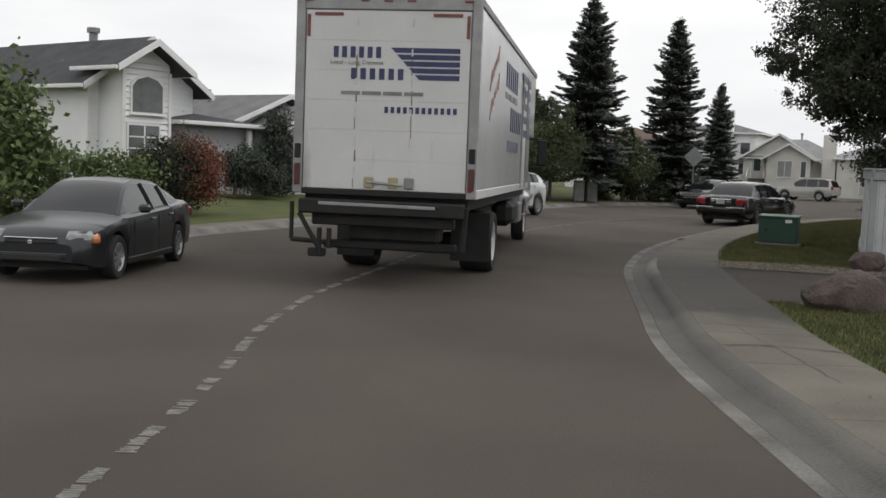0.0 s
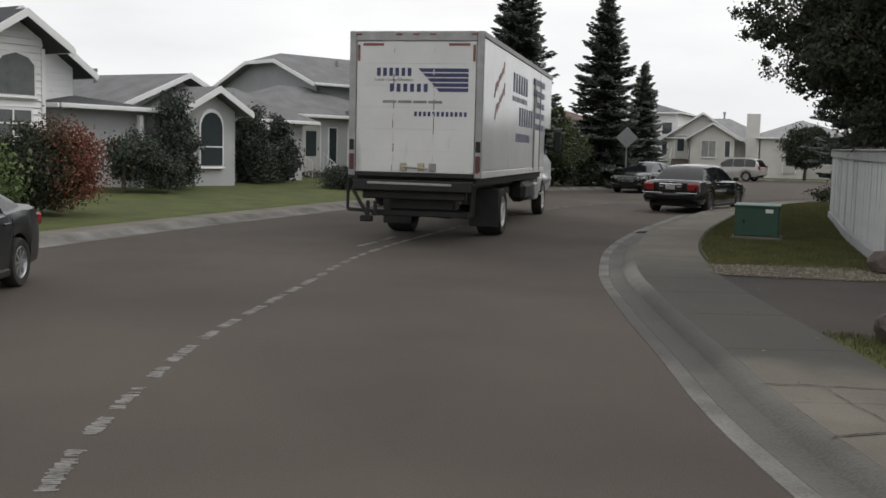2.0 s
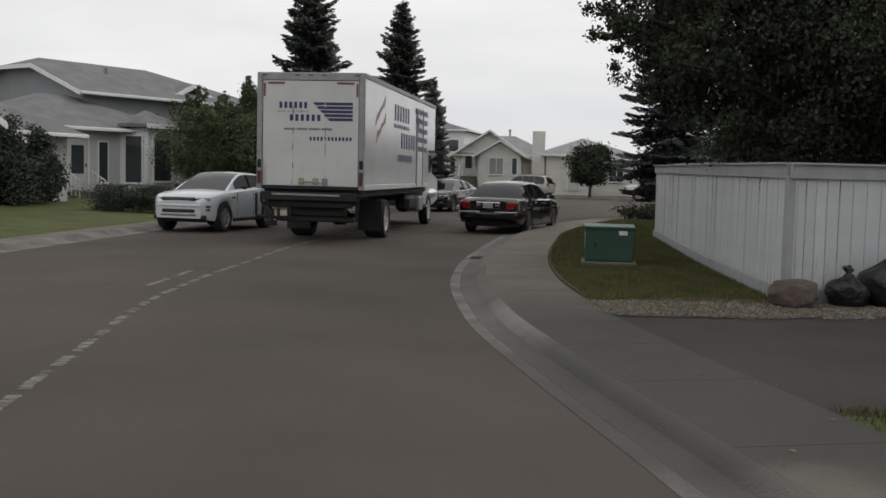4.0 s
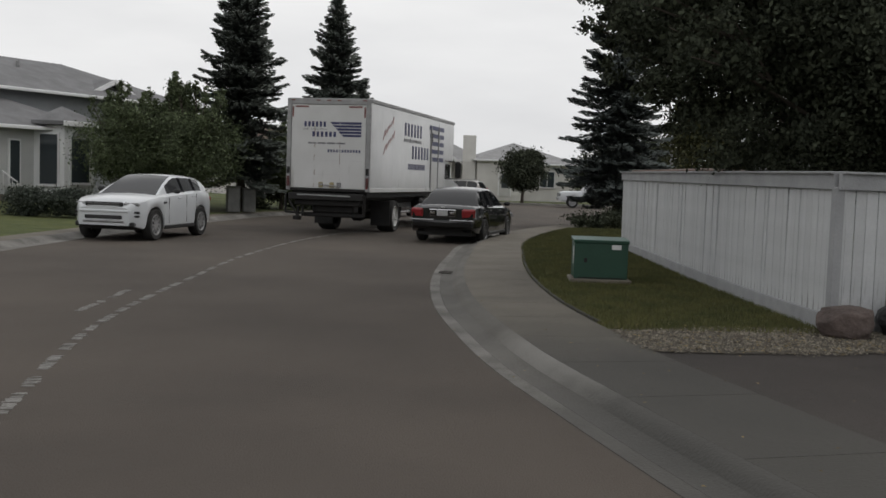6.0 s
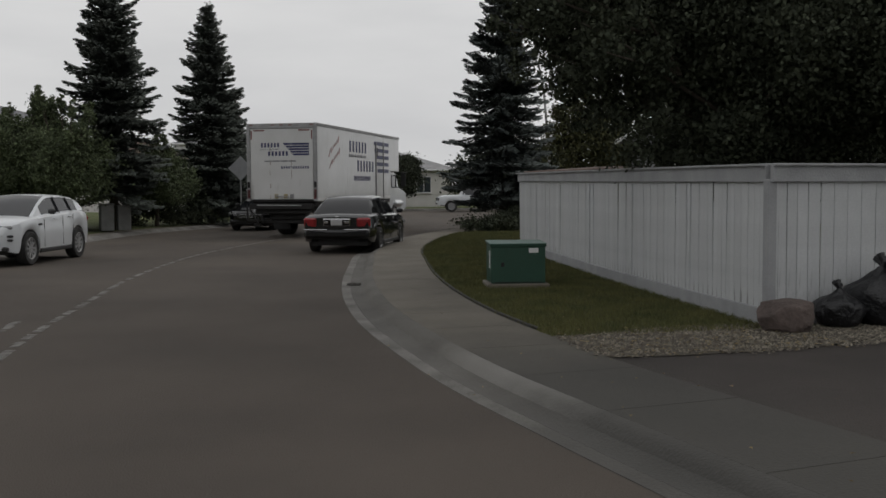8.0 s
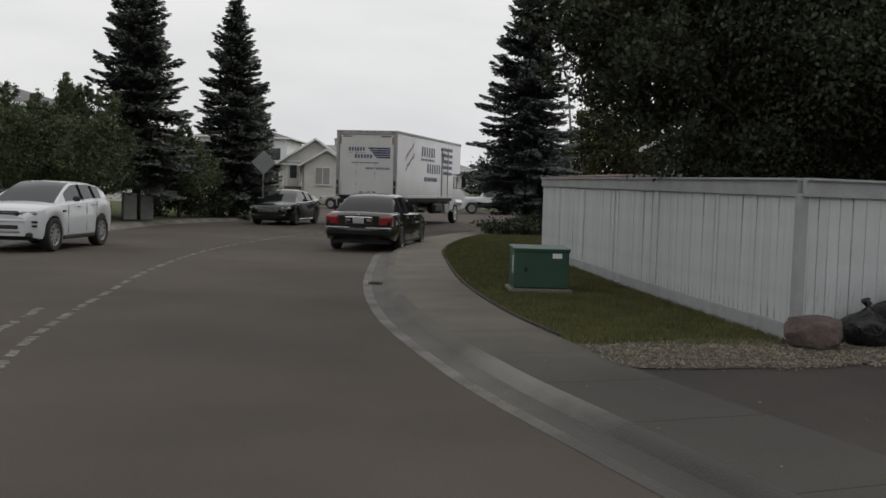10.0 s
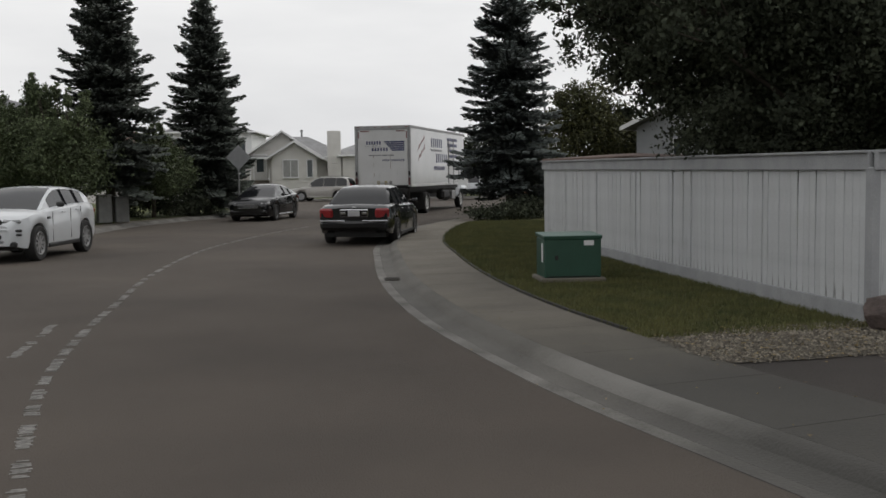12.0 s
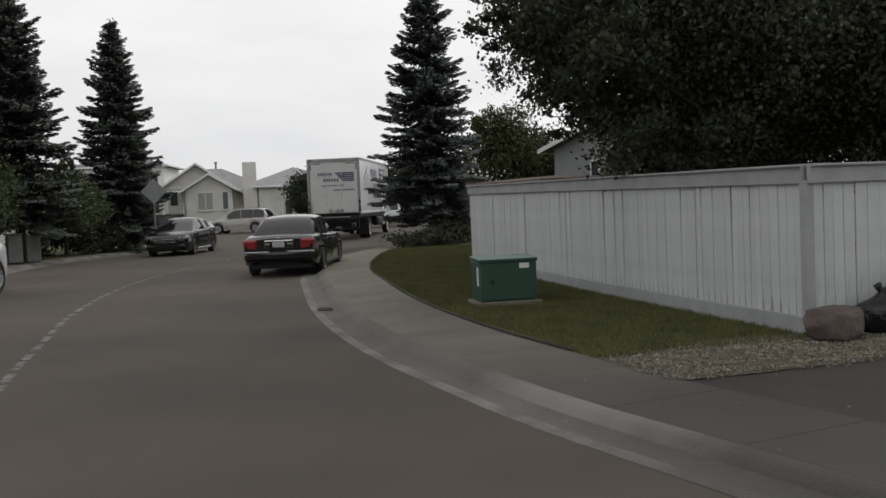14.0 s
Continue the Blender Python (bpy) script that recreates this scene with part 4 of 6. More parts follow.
HW = BODY_W / 2
bm = bmesh.new()
box(bm, (0, BODY_LEN / 2 - 0.7, (BODY_TOP + BODY_LOW) / 2), (BODY_W - 0.03, BODY_LEN - 1.5, BODY_TOP - BODY_LOW - 0.02))
box(bm, (0, BODY_LEN - 0.80, BODY_TOP - 0.77), (BODY_W - 0.03, 1.55, 1.52), bevel=0.03)
body = part("cargo_box", bm, M_TRUCKSIDE, truck)
for s in (1, -1):
    part("corner_post", boxed((s * (HW - 0.06), 0.0, (BODY_TOP + BODY_LOW) / 2), (0.13, 0.10, BODY_TOP - BODY_LOW), (0, 0, 0), 0.012), M_RAIL, truck)
    part("top_rail", boxed((s * (HW - 0.01), BODY_LEN / 2, BODY_TOP - 0.05), (0.04, BODY_LEN - 0.1, 0.11), (0, 0, 0), 0.01), M_RAIL, truck)
    part("bottom_rail", boxed((s * (HW - 0.012), BODY_LEN / 2 - 0.75, BODY_LOW + 0.06), (0.035, BODY_LEN - 1.6, 0.13), (0, 0, 0), 0.01), M_TRUCKWHITE, truck)
    for k in range(17):
        if s > 0 and 7.0 < 0.55 + k * 0.56 < 8.6:
            continue
        part("wall_panel", boxed((s * (HW - 0.012), 0.33 + k * 0.56, (BODY_TOP + BODY_LOW) / 2), (0.012, 0.5585, BODY_TOP - BODY_LOW - 0.30), (0, 0, 0), 0.0015), M_TRUCKSIDE, truck)
part("rear_header", boxed((0, 0.0, BODY_TOP - 0.09), (BODY_W - 0.25, 0.10, 0.18), (0, 0, 0), 0.01), M_RAIL, truck)
part("rear_sill", boxed((0, 0.0, BODY_LOW + 0.03), (BODY_W - 0.25, 0.10, 0.08), (0, 0, 0), 0.01), M_STEEL, truck)
DOOR_LOW, DOOR_TOP = BODY_LOW + 0.08, BODY_TOP - 0.19
for k in range(6):
    h = (DOOR_TOP - DOOR_LOW) / 6
    part("door_panel", boxed((0, -0.012, DOOR_LOW + (k + 0.5) * h), (BODY_W - 0.28, 0.045, h - 0.0012), (0, 0, 0), 0.002), M_TRUCKWHITE, truck)
rng = random.Random(4)
for x in (-0.42, 0.35):
    for k in range(6):
        h = (DOOR_TOP - DOOR_LOW) / 6
        z = DOOR_LOW + (k + 0.62) * h
        part("hinge", boxed((x, -0.040, z), (0.022, 0.02, 0.10), (0, 0, 0), 0.004), M_TRUCKWHITE, truck)
        if rng.random() < 0.2:
            continue
        part("rust_streak", boxed((x + rng.uniform(-0.012, 0.012), -0.0365, z - 0.15 - rng.uniform(0, 0.06)), (rng.uniform(0.008, 0.020), 0.004, rng.uniform(0.10, 0.34))), M_RUST, truck, "brown rust streak")
part("latch", boxed((0.02, -0.06, DOOR_LOW + 0.09), (0.50, 0.05, 0.035), (0, 4, 0), 0.01), M_RAIL, truck)
for x in (-0.20, 0.14, 0.36):
    part("latch_plate", boxed((x, -0.05, DOOR_LOW + 0.10), (0.13, 0.04, 0.15), (0, 0, 0), 0.01), M_LATCH if x < 0.2 else M_POST, truck, "worn yellow latch plate")
for s in (1, -1):
    part("reflector", boxed((s * 0.82, -0.040, DOOR_TOP - 0.055), (0.40, 0.006, 0.045)), M_REDTAPE, truck, "faded red reflective tape")
    part("reflector", boxed((s * 1.10, -0.040, DOOR_TOP - 0.21), (0.045, 0.006, 0.30)), M_REDTAPE, truck, "faded red reflective tape")
    part("tail_lamp", boxed((s * (HW - 0.06), -0.055, BODY_LOW + 0.26), (0.09, 0.03, 0.30), (0, 0, 0), 0.012), M_DIMLENS, truck, "dark red upright tail lamp")
    part("lamp_bracket", boxed((s * (HW - 0.06), -0.055, BODY_LOW + 0.58), (0.09, 0.03, 0.20), (0, 0, 0), 0.012), M_STEEL, truck)
part("marker_lamp", boxed((HW - 0.075, -0.056, BODY_LOW + 0.12), (0.05, 0.03, 0.06), (0, 0, 0), 0.008), M_TAIL, truck, "small red marker lamp")
for k in range(5):
    part("marker_lamp", boxed(((k - 2) * 0.32 if abs(k - 2) < 2 else (k - 2) * 0.55, -0.055, BODY_TOP - 0.06), (0.12, 0.02, 0.03), (0, 0, 0), 0.005), M_REDTAPE, truck)
# printed names as plain navy bars, and the stripes
FY = -0.0375
letters("name_bar", -0.77, -0.06, 3.21, 0.15, 6, FY, M_BLUE, "navy bar in place of lettering", 0.42)
letters("name_bar", -0.52, 0.26, 2.92, 0.15, 6, FY, M_BLUE, "navy bar in place of lettering", 0.42)
letters("small_print_bar", -0.64, 0.53, 2.66, 0.05, 4, FY, M_GREYPRINT, "grey bar in place of small lettering", 0.1)
letters("number_bar", -0.03, 1.0, 2.44, 0.085, 12, FY, M_BLUE, "dark bar in place of a digit", 0.42)
for k in range(5):
    z = 3.245 - k * 0.090
    bm = prism(bmesh.new(), [(0.05 + k * 0.085, z + 0.034), (1.0, z + 0.034), (1.0, z - 0.034), (0.05 + k * 0.085 + 0.065, z - 0.034)], 0.005, Matrix.Translation((0, FY - 0.003, 0)))
    part("stripe", bm, M_BLUE, truck, "navy stripe with a slanted end")
words = bpy.data.curves.new("slogan", "FONT")
words.body, words.size, words.extrude, words.align_x = "Local - Long Distance", 0.085, 0.002, "LEFT"
text_ob = bpy.data.objects.new("slogan", words)
scene.collection.objects.link(text_ob)
text_ob.matrix_world = pose(-0.79, FY - 0.002, 3.045, 90, 0, 0)
bpy.context.view_layer.update()
text_me = bpy.data.meshes.new_from_object(text_ob.evaluated_get(bpy.context.evaluated_depsgraph_get()))
bpy.data.objects.remove(text_ob)
text_me.materials.clear()
text_me.materials.append(M_GREYPRINT)
slogan = new("slogan", text_me)
slogan.parent, slogan.matrix_basis = truck, pose(-0.79, FY - 0.002, 3.045, 90, 0, 0)
slogan["label"] = "small grey printed slogan"


def side_bars(name, y0, y1, z, h, count, material, label, gap=0.3):
    w = (y1 - y0) / count
    for k in range(count):
        part(name, boxed((HW - 0.001, y0 + (k + 0.5) * w, z), (0.012, w * (1 - gap), h)), material, truck, label)


side_bars("side_name_bar", 3.6, 6.0, 3.30, 0.42, 6, M_BLUE, "navy bar in place of lettering", 0.55)
side_bars("side_name_bar", 4.6, 7.0, 2.58, 0.42, 6, M_BLUE, "navy bar in place of lettering", 0.55)
side_bars("side_print_bar", 3.6, 5.9, 2.95, 0.10, 3, M_GREYPRINT, "grey bar in place of small lettering", 0.1)
side_bars("side_number_bar", 4.2, 6.5, 2.10, 0.19, 12, M_BLUEGREY, "grey bar in place of a digit", 0.34)
for row in range(2):
    for k in range(6):
        part("script_stroke", boxed((HW + 0.0, 1.35 + 0.20 * k + 0.10 * row, 2.98 + 0.10 * k - 0.42 * row), (0.010, 0.05 + 0.03 * (k % 2), 0.34 if k == 0 else 0.15 + 0.05 * (k % 3)), (-30 + 12 * (k % 2), 0, 0), 0.004), M_REDPRINT, truck, "faded red script bar")
for k in range(5):
    part("side_stripe", boxed((HW - 0.001, 8.15 + 0.05 * k, 3.55 - 0.28 * k), (0.012, 2.2 - 0.12 * k, 0.15)), M_BLUE, truck, "navy stripe")
part("side_door", boxed((HW - 0.008, 7.85, 2.45), (0.02, 0.95, 2.1), (0, 0, 0), 0.006), M_TRUCKWHITE, truck, "white side door in the cargo box")
for y in (7.3, 8.4):
    part("door_post", boxed((HW - 0.002, y, 2.45), (0.045, 0.10, 2.3), (0, 0, 0), 0.01), M_RAIL, truck)
part("door_hasp", boxed((HW + 0.012, 7.42, 3.2), (0.03, 0.08, 0.34), (0, 0, 0), 0.01), M_STEEL, truck)
# tail lift folded below the rear door
part("lift_platform", boxed((0.0, -0.10, 1.10), (2.30, 0.18, 0.20), (0, 0, 0), 0.02), M_STEEL, truck, "dark folded tail lift platform")
part("platform_edge", boxed((-0.05, -0.195, 1.14), (1.62, 0.02, 0.045), (0, 0.4, 0), 0.006), M_RAIL, truck)
part("lift_platform", boxed((0.0, 0.05, 0.92), (2.0, 0.16, 0.16), (0, 0, 0), 0.02), M_STEEL, truck)
bm = tube(bmesh.new(), (-1.26, -0.1, 1.15), (-1.26, -0.1, 0.63), 0.03)
for a, b in (((-1.26, -0.1, 0.63), (-0.72, -0.05, 0.60)), ((-1.15, -0.12, 1.0), (-0.86, -0.12, 0.52)), ((-0.86, -0.1, 0.80), (-0.86, -0.1, 0.45)), ((-0.72, -0.1, 0.80), (-0.72, -0.1, 0.52))):
    tube(bm, a, b, 0.035)
box(bm, (-0.90, -0.06, 0.46), (0.24, 0.12, 0.12), (0, 0, 0), 0.02)
part("step_frame", bm, M_STEEL, truck, "bent dark steel step frame")
bm = tube(bmesh.new(), (1.16, -0.08, 1.15), (1.12, 0.0, 0.55), 0.045)
part("lift_arm", bm, M_STEEL, truck)
for s in (1, -1):
    part("chassis_rail", boxed((s * 0.43, 5.6, 0.98), (0.10, 11.0, 0.26), (0, 0, 0), 0.01), M_STEEL, truck)
part("floor_frame", boxed((0, 5.0, 1.19), (2.30, 9.7, 0.16)), M_STEEL, truck)
part("rear_axle", tube(bmesh.new(), (-0.95, 3.0, 0.5), (0.95, 3.0, 0.5), 0.12), M_STEEL, truck)
part("axle_housing", boxed((0, 3.0, 0.52), (0.45, 0.45, 0.42), (0, 0, 0), 0.1), M_STEEL, truck)
for s in (1, -1):
    part("mud_flap", boxed((s * 0.93, 2.32, 0.60), (0.62, 0.02, 0.78), (3, 0, 0), 0.004), M_PLASTIC, truck)
part("lift_motor", boxed((0.1, 0.45, 0.80), (1.30, 0.45, 0.36), (0, 0, 0), 0.04), M_STEEL, truck)
part("underrun_bar", boxed((0.05, 0.30, 0.56), (1.9, 0.10, 0.12), (0, 0, 0), 0.02), M_STEEL, truck)
part("fuel_tank", boxed((1.0, 7.2, 0.80), (0.42, 1.5, 0.5), (0, 0, 0), 0.12), M_STEEL, truck)
part("battery_box", boxed((1.0, 8.75, 0.75), (0.40, 0.8, 0.45), (0, 0, 0), 0.04), M_RAIL, truck)
part("fuel_tank", boxed((-1.0, 7.6, 0.80), (0.42, 1.5, 0.5), (0, 0, 0), 0.12), M_STEEL, truck)
cab_bm = prism(bmesh.new(), [(9.55, 0.62), (9.55, 2.40), (11.1, 2.42), (11.55, 1.78), (12.9, 1.55), (13.0, 0.75), (12.2, 0.62)], 2.2, pose(1.1, 0, 0, 0, 0, 90))
bmesh.ops.bevel(cab_bm, geom=cab_bm.edges[:], offset=0.07, segments=2, affect="EDGES")
cab = part("cab", cab_bm, M_WHITECAR, truck, "white long-nosed truck cab", 40)
for s in (1, -1):
    part("cab_window", boxed((s * 1.098, 10.65, 2.02), (0.02, 0.80, 0.58), (0, 0, 0), 0.05), M_CARGLASS, cab)
    part("front_fender", boxed((s * 1.06, 11.35, 1.03), (0.36, 1.35, 0.30), (0, 0, 0), 0.12), M_WHITECAR, cab)
    bm = boxed((s * 1.48, 10.95, 2.1), (0.22, 0.10, 0.62), (0, 0, 0), 0.03)
    tube(bm, (s * 1.1, 10.95, 2.42), (s * 1.5, 10.95, 2.42), 0.018)
    tube(bm, (s * 1.1, 10.95, 1.75), (s * 1.5, 10.95, 1.75), 0.018)
    part("mirror", bm, M_PLASTIC, cab)
    part("step", boxed((s * 1.08, 10.25, 0.62), (0.2, 0.7, 0.06), (0, 0, 0), 0.01), M_RAIL, cab)
part("windscreen", boxed((0, 11.36, 2.08), (1.9, 0.02, 0.68), (35, 0, 0), 0.03), M_CARGLASS, cab)
WHEELS = []
for x, y, side in ((0.98, 3.0, 1), (-0.98, 3.0, -1), (1.0, 10.75, 1), (-1.0, 10.75, -1)):
    WHEELS.append((wheel(truck, (x, y, 0.5), 0.5, 0.52 if y < 5 else 0.28, M_WHITERIM, side, 5), x, y))


# ---- plants of the place ----
spruce((-6.9, 42.0, 0.2), 10.1, 2.55, 11, "tall dark spruce with a narrow pointed crown", M_NEEDLE, low=1.7)
spruce((-3.5, 49.0, 0.2), 10.0, 2.35, 12, "tall dark spruce beside the warning sign", M_NEEDLE, low=0.9)
spruce((-3.25, 80.0, 0.1), 9.2, 2.3, 13, "dark spruce on a far lawn before a white house", M_NEEDLE)
spruce((8.35, 40.3, 0.1), 10.6, 2.6, 14, "blue-grey spruce with layered boughs by the corner", M_BLUENEEDLE, low=1.4, tier=0.35)
broadleaf("broadleaf_tree", (8.1, 16.9, 0.1), "large dark broadleaf tree overhanging the white fence",
          [(0, 0, 7.8, 4.6, 4.6, 5.0), (-3.2, -0.5, 6.0, 2.4, 2.4, 2.7), (1.5, -3.5, 5.5, 3.5, 3.2, 3.3), (2.5, 2.0, 5.0, 3.2, 3.4, 2.8), (-2.3, 2.0, 5.6, 2.3, 2.3, 2.6), (-1.6, -2.4, 4.4, 2.2, 2.2, 1.9),
           (0, 0.5, 3.4, 3.4, 3.2, 1.7), (-3.3, -1.0, 3.95, 1.9, 1.4, 1.35), (-2.7, -1.1, 2.75, 1.7, 1.3, 1.0), (-1.3, -0.5, 2.1, 2.3, 1.2, 0.85), (-4.4, -0.5, 4.2, 1.0, 0.9, 0.8), (-5.3, -0.6, 4.2, 0.7, 0.5, 0.35), (-4.5, -0.8, 3.5, 0.9, 0.8, 0.55), (-3.9, -0.6, 3.0, 0.9, 0.8, 0.5), (-5.1, -2.3, 4.5, 0.9, 0.9, 0.8), (-4.4, -2.6, 3.6, 0.9, 0.8, 0.6), (-4.7, -2.1, 5.6, 1.1, 1.0, 1.0), (-3.2, -0.6, 8.6, 2.2, 2.2, 2.1)],
          340000, 0.074, M_LEAFDARK, 0.20, 3.2, 21, clumps=760, fill=22000, spread=0.15)
broadleaf("broadleaf_tree", (13.2, 13.5, 0.1), "dense dark broadleaf tree behind the white fence",
          [(0, 0, 6.0, 4.4, 4.2, 4.7), (-2.0, 1.2, 3.4, 3.4, 3.0, 2.2), (2.0, 2.5, 4.0, 3.8, 3.4, 2.8), (-1.5, -1.6, 4.8, 2.6, 2.2, 2.8), (-3.2, 0.6, 2.4, 2.0, 1.8, 1.3)], 140000, 0.10, M_LEAFDARK, 0.2, 3.0, 22, clumps=480, fill=12000, spread=0.18)
broadleaf("broadleaf_tree", (12.0, 25.0, 0.1), "dense dark broadleaf tree behind the shed",
          [(0, 0, 6.4, 3.8, 4.2, 4.4), (-1.0, -1.2, 3.2, 3.0, 3.0, 2.0), (3.0, 0.5, 4.2, 3.8, 3.4, 3.0)], 80000, 0.13, M_LEAFDARK, 0.2, 3.0, 23, clumps=340, fill=6000, spread=0.18)
broadleaf("broadleaf_tree", (14.6, 48.0, 0.1), "olive green broadleaf tree turning yellow", [(0, 0, 3.6, 2.2, 2.0, 2.4), (1.6, 0.6, 3.0, 1.9, 1.8, 1.9), (-1.2, 0, 4.3, 1.3, 1.3, 1.5), (2.8, -1, 2.2, 1.5, 1.4, 1.5)], 26000, 0.15, M_LEAFOLIVE, 0.12, 2.0, 24, clumps=200, fill=1500, spread=0.2)
lean = random.Random(77)
for k, (x, y, s) in enumerate(((-11.0, 39.2, 0.92), (-9.4, 40.2, 1.04), (-8.2, 39.5, 0.98), (-9.8, 43.2, 1.1), (-5.6, 45.3, 0.72))):
    lobes = [(0, 0, 2.4 * s, 1.45, 1.4, 1.15), (0.1, 0, 1.45, 1.25, 1.1, 0.65)]
    for j in range(12):
        a, out, up = 2.4 * j + lean.uniform(-0.4, 0.4), 0.35 + 1.25 * (j % 4) / 3, lean.uniform(2.5, 4.2)
        lobes.append((out * math.cos(a), out * math.sin(a), (up - 0.40 * out) * s, lean.uniform(0.28, 0.5), lean.uniform(0.28, 0.5), lean.uniform(0.5, 0.85)))
    for j in range(9):
        a, out = lean.uniform(0, 6.28), lean.uniform(0.1, 1.5)
        lobes.append((out * math.cos(a), out * math.sin(a), (4.5 - 0.55 * out) * s + lean.uniform(-0.2, 0.3), 0.13, 0.13, lean.uniform(0.4, 0.75)))
    broadleaf("broadleaf_tree", (x, y, 0.35), "leafy green garden tree beside the pale house", lobes, 34000, 0.085, M_LEAF, 0.08, 1.6, 30 + k, "garden trees", clumps=110, fill=3000, spread=0.32)
broadleaf("broadleaf_tree", (-10.9, 6.0, 0.25), "light green garden tree beside the white house", [(0, 0, 1.9, 0.9, 0.9, 1.15), (0.4, 0.3, 1.2, 0.8, 0.75, 0.8), (-0.6, -0.1, 2.2, 0.75, 0.75, 0.9), (0.1, -0.3, 0.65, 0.95, 0.9, 0.6)], 12000, 0.13, M_LEAFLIGHT, 0.08, 1.6, 40, clumps=110)
broadleaf("hedge_shrub", (-12.3, 11.6, 0.3), "pale green rounded shrub before the white house", [(0, 0, 0.75, 1.1, 1.1, 0.75), (-1.2, -0.6, 0.7, 0.9, 0.9, 0.7)], 7000, 0.10, M_LEAFLIGHT, 0, 0, 41, clumps=80)
broadleaf("autumn_shrub", (-12.1, 14.05, 0.25), "round shrub with red and dark green leaves", [(0, 0, 1.05, 1.02, 1.02, 1.05), (0.35, -0.3, 0.9, 0.85, 0.85, 0.9), (-0.5, -0.5, 0.9, 0.85, 0.85, 0.9)], 34000, 0.062, M_LEAFDARK, 0, 0, 42, clumps=170, fill=900, spread=0.2,
          accent=(lambda q, r: (q[:, 0] * 0.45 + q[:, 1] * 0.55 + r.normal(size=len(q)) * 0.22 > 0.0), M_LEAFRED, "red autumn leaves"))
broadleaf("upright_shrub", (-14.75, 24.1, 0.4), "tall dark columnar evergreen shrub by the arched window", [(0, 0, 1.5, 0.56, 0.56, 1.55), (0.05, 0.1, 0.9, 0.66, 0.66, 0.95)], 19000, 0.10, M_LEAFSHRUB, 0, 0, 43, "upright shrubs", clumps=110)
broadleaf("round_shrub", (-14.6, 20.9, 0.4), "dark rounded shrub below a house window", [(0.1, 0.4, 0.95, 0.80, 0.80, 0.72), (0.4, 1.3, 0.5, 0.8, 0.8, 0.45)], 14000, 0.09, M_LEAFSHRUB, 0.06, 0.7, 44, clumps=90)
broadleaf("upright_shrub", (-14.9, 30.3, 0.4), "dark upright evergreen shrub", [(0, 0, 1.5, 0.54, 0.54, 1.65), (0.1, 0.2, 0.8, 0.85, 0.85, 0.85)], 17000, 0.10, M_LEAFSHRUB, 0, 0, 46, "upright shrubs", clumps=90)
broadleaf("upright_shrub", (-14.5, 31.9, 0.4), "upright evergreen shrub with thin top", [(0, 0, 1.35, 0.48, 0.48, 1.5), (0.1, 0.2, 0.8, 0.66, 0.66, 0.75)], 14000, 0.10, M_LEAFSHRUB, 0, 0, 47, "upright shrubs", clumps=80)
broadleaf("hedge_shrub", (-11.0, 31.0, 0.2), "low dark hedge on the lawn of the pale house", [(-0.5, -0.2, 0.42, 0.8, 0.6, 0.48), (0.5, 0.2, 0.42, 0.8, 0.6, 0.46)], 12000, 0.07, M_LEAFSHRUB, 0, 0, 48, clumps=90)
broadleaf("round_shrub", (9.3, 78.0, 0.1), "large round dark green tree on a far lawn", [(0, 0, 2.65, 1.65, 1.6, 1.4), (0.5, 0, 3.3, 1.0, 1.0, 0.9), (0, 0, 1.75, 1.35, 1.3, 0.7)], 18000, 0.18, M_LEAFDARK, 0.12, 1.2, 49, clumps=140)
broadleaf("low_shrub", (7.0, 37.2, 0.1), "low dark juniper under the spruce", [(0, 0, 0.28, 1.3, 0.9, 0.3), (1.3, 0.8, 0.35, 1.1, 0.9, 0.4)], 6000, 0.10, M_LEAFDARK, 0, 0, 50, clumps=70)
broadleaf("broadleaf_tree", (18.6, 79.5, 0.1), "dark broadleaf tree beyond the side street", [(0, 0, 3.2, 3.2, 2.6, 2.4), (-3.0, 0.5, 2.3, 2.2, 2.0, 1.9), (3.2, 0.4, 2.8, 2.4, 2.2, 2.2), (0, 0, 1.2, 4.2, 2.0, 1.1)], 26000, 0.22, M_LEAFDARK, 0.14, 1.8, 52, clumps=160, fill=1500)
broadleaf("low_shrub", (-5.2, 46.2, 0.15), "dark massed shrubs between the spruces", [(0, 0, 0.6, 1.0, 0.9, 0.7), (-0.4, 0.4, 1.5, 1.2, 0.9, 1.1), (-1.6, -1.0, 0.5, 1.0, 0.9, 0.6), (1.2, 1.3, 0.6, 1.0, 1.0, 0.7)], 14000, 0.11, M_LEAFDARK, 0, 0, 51, clumps=90)


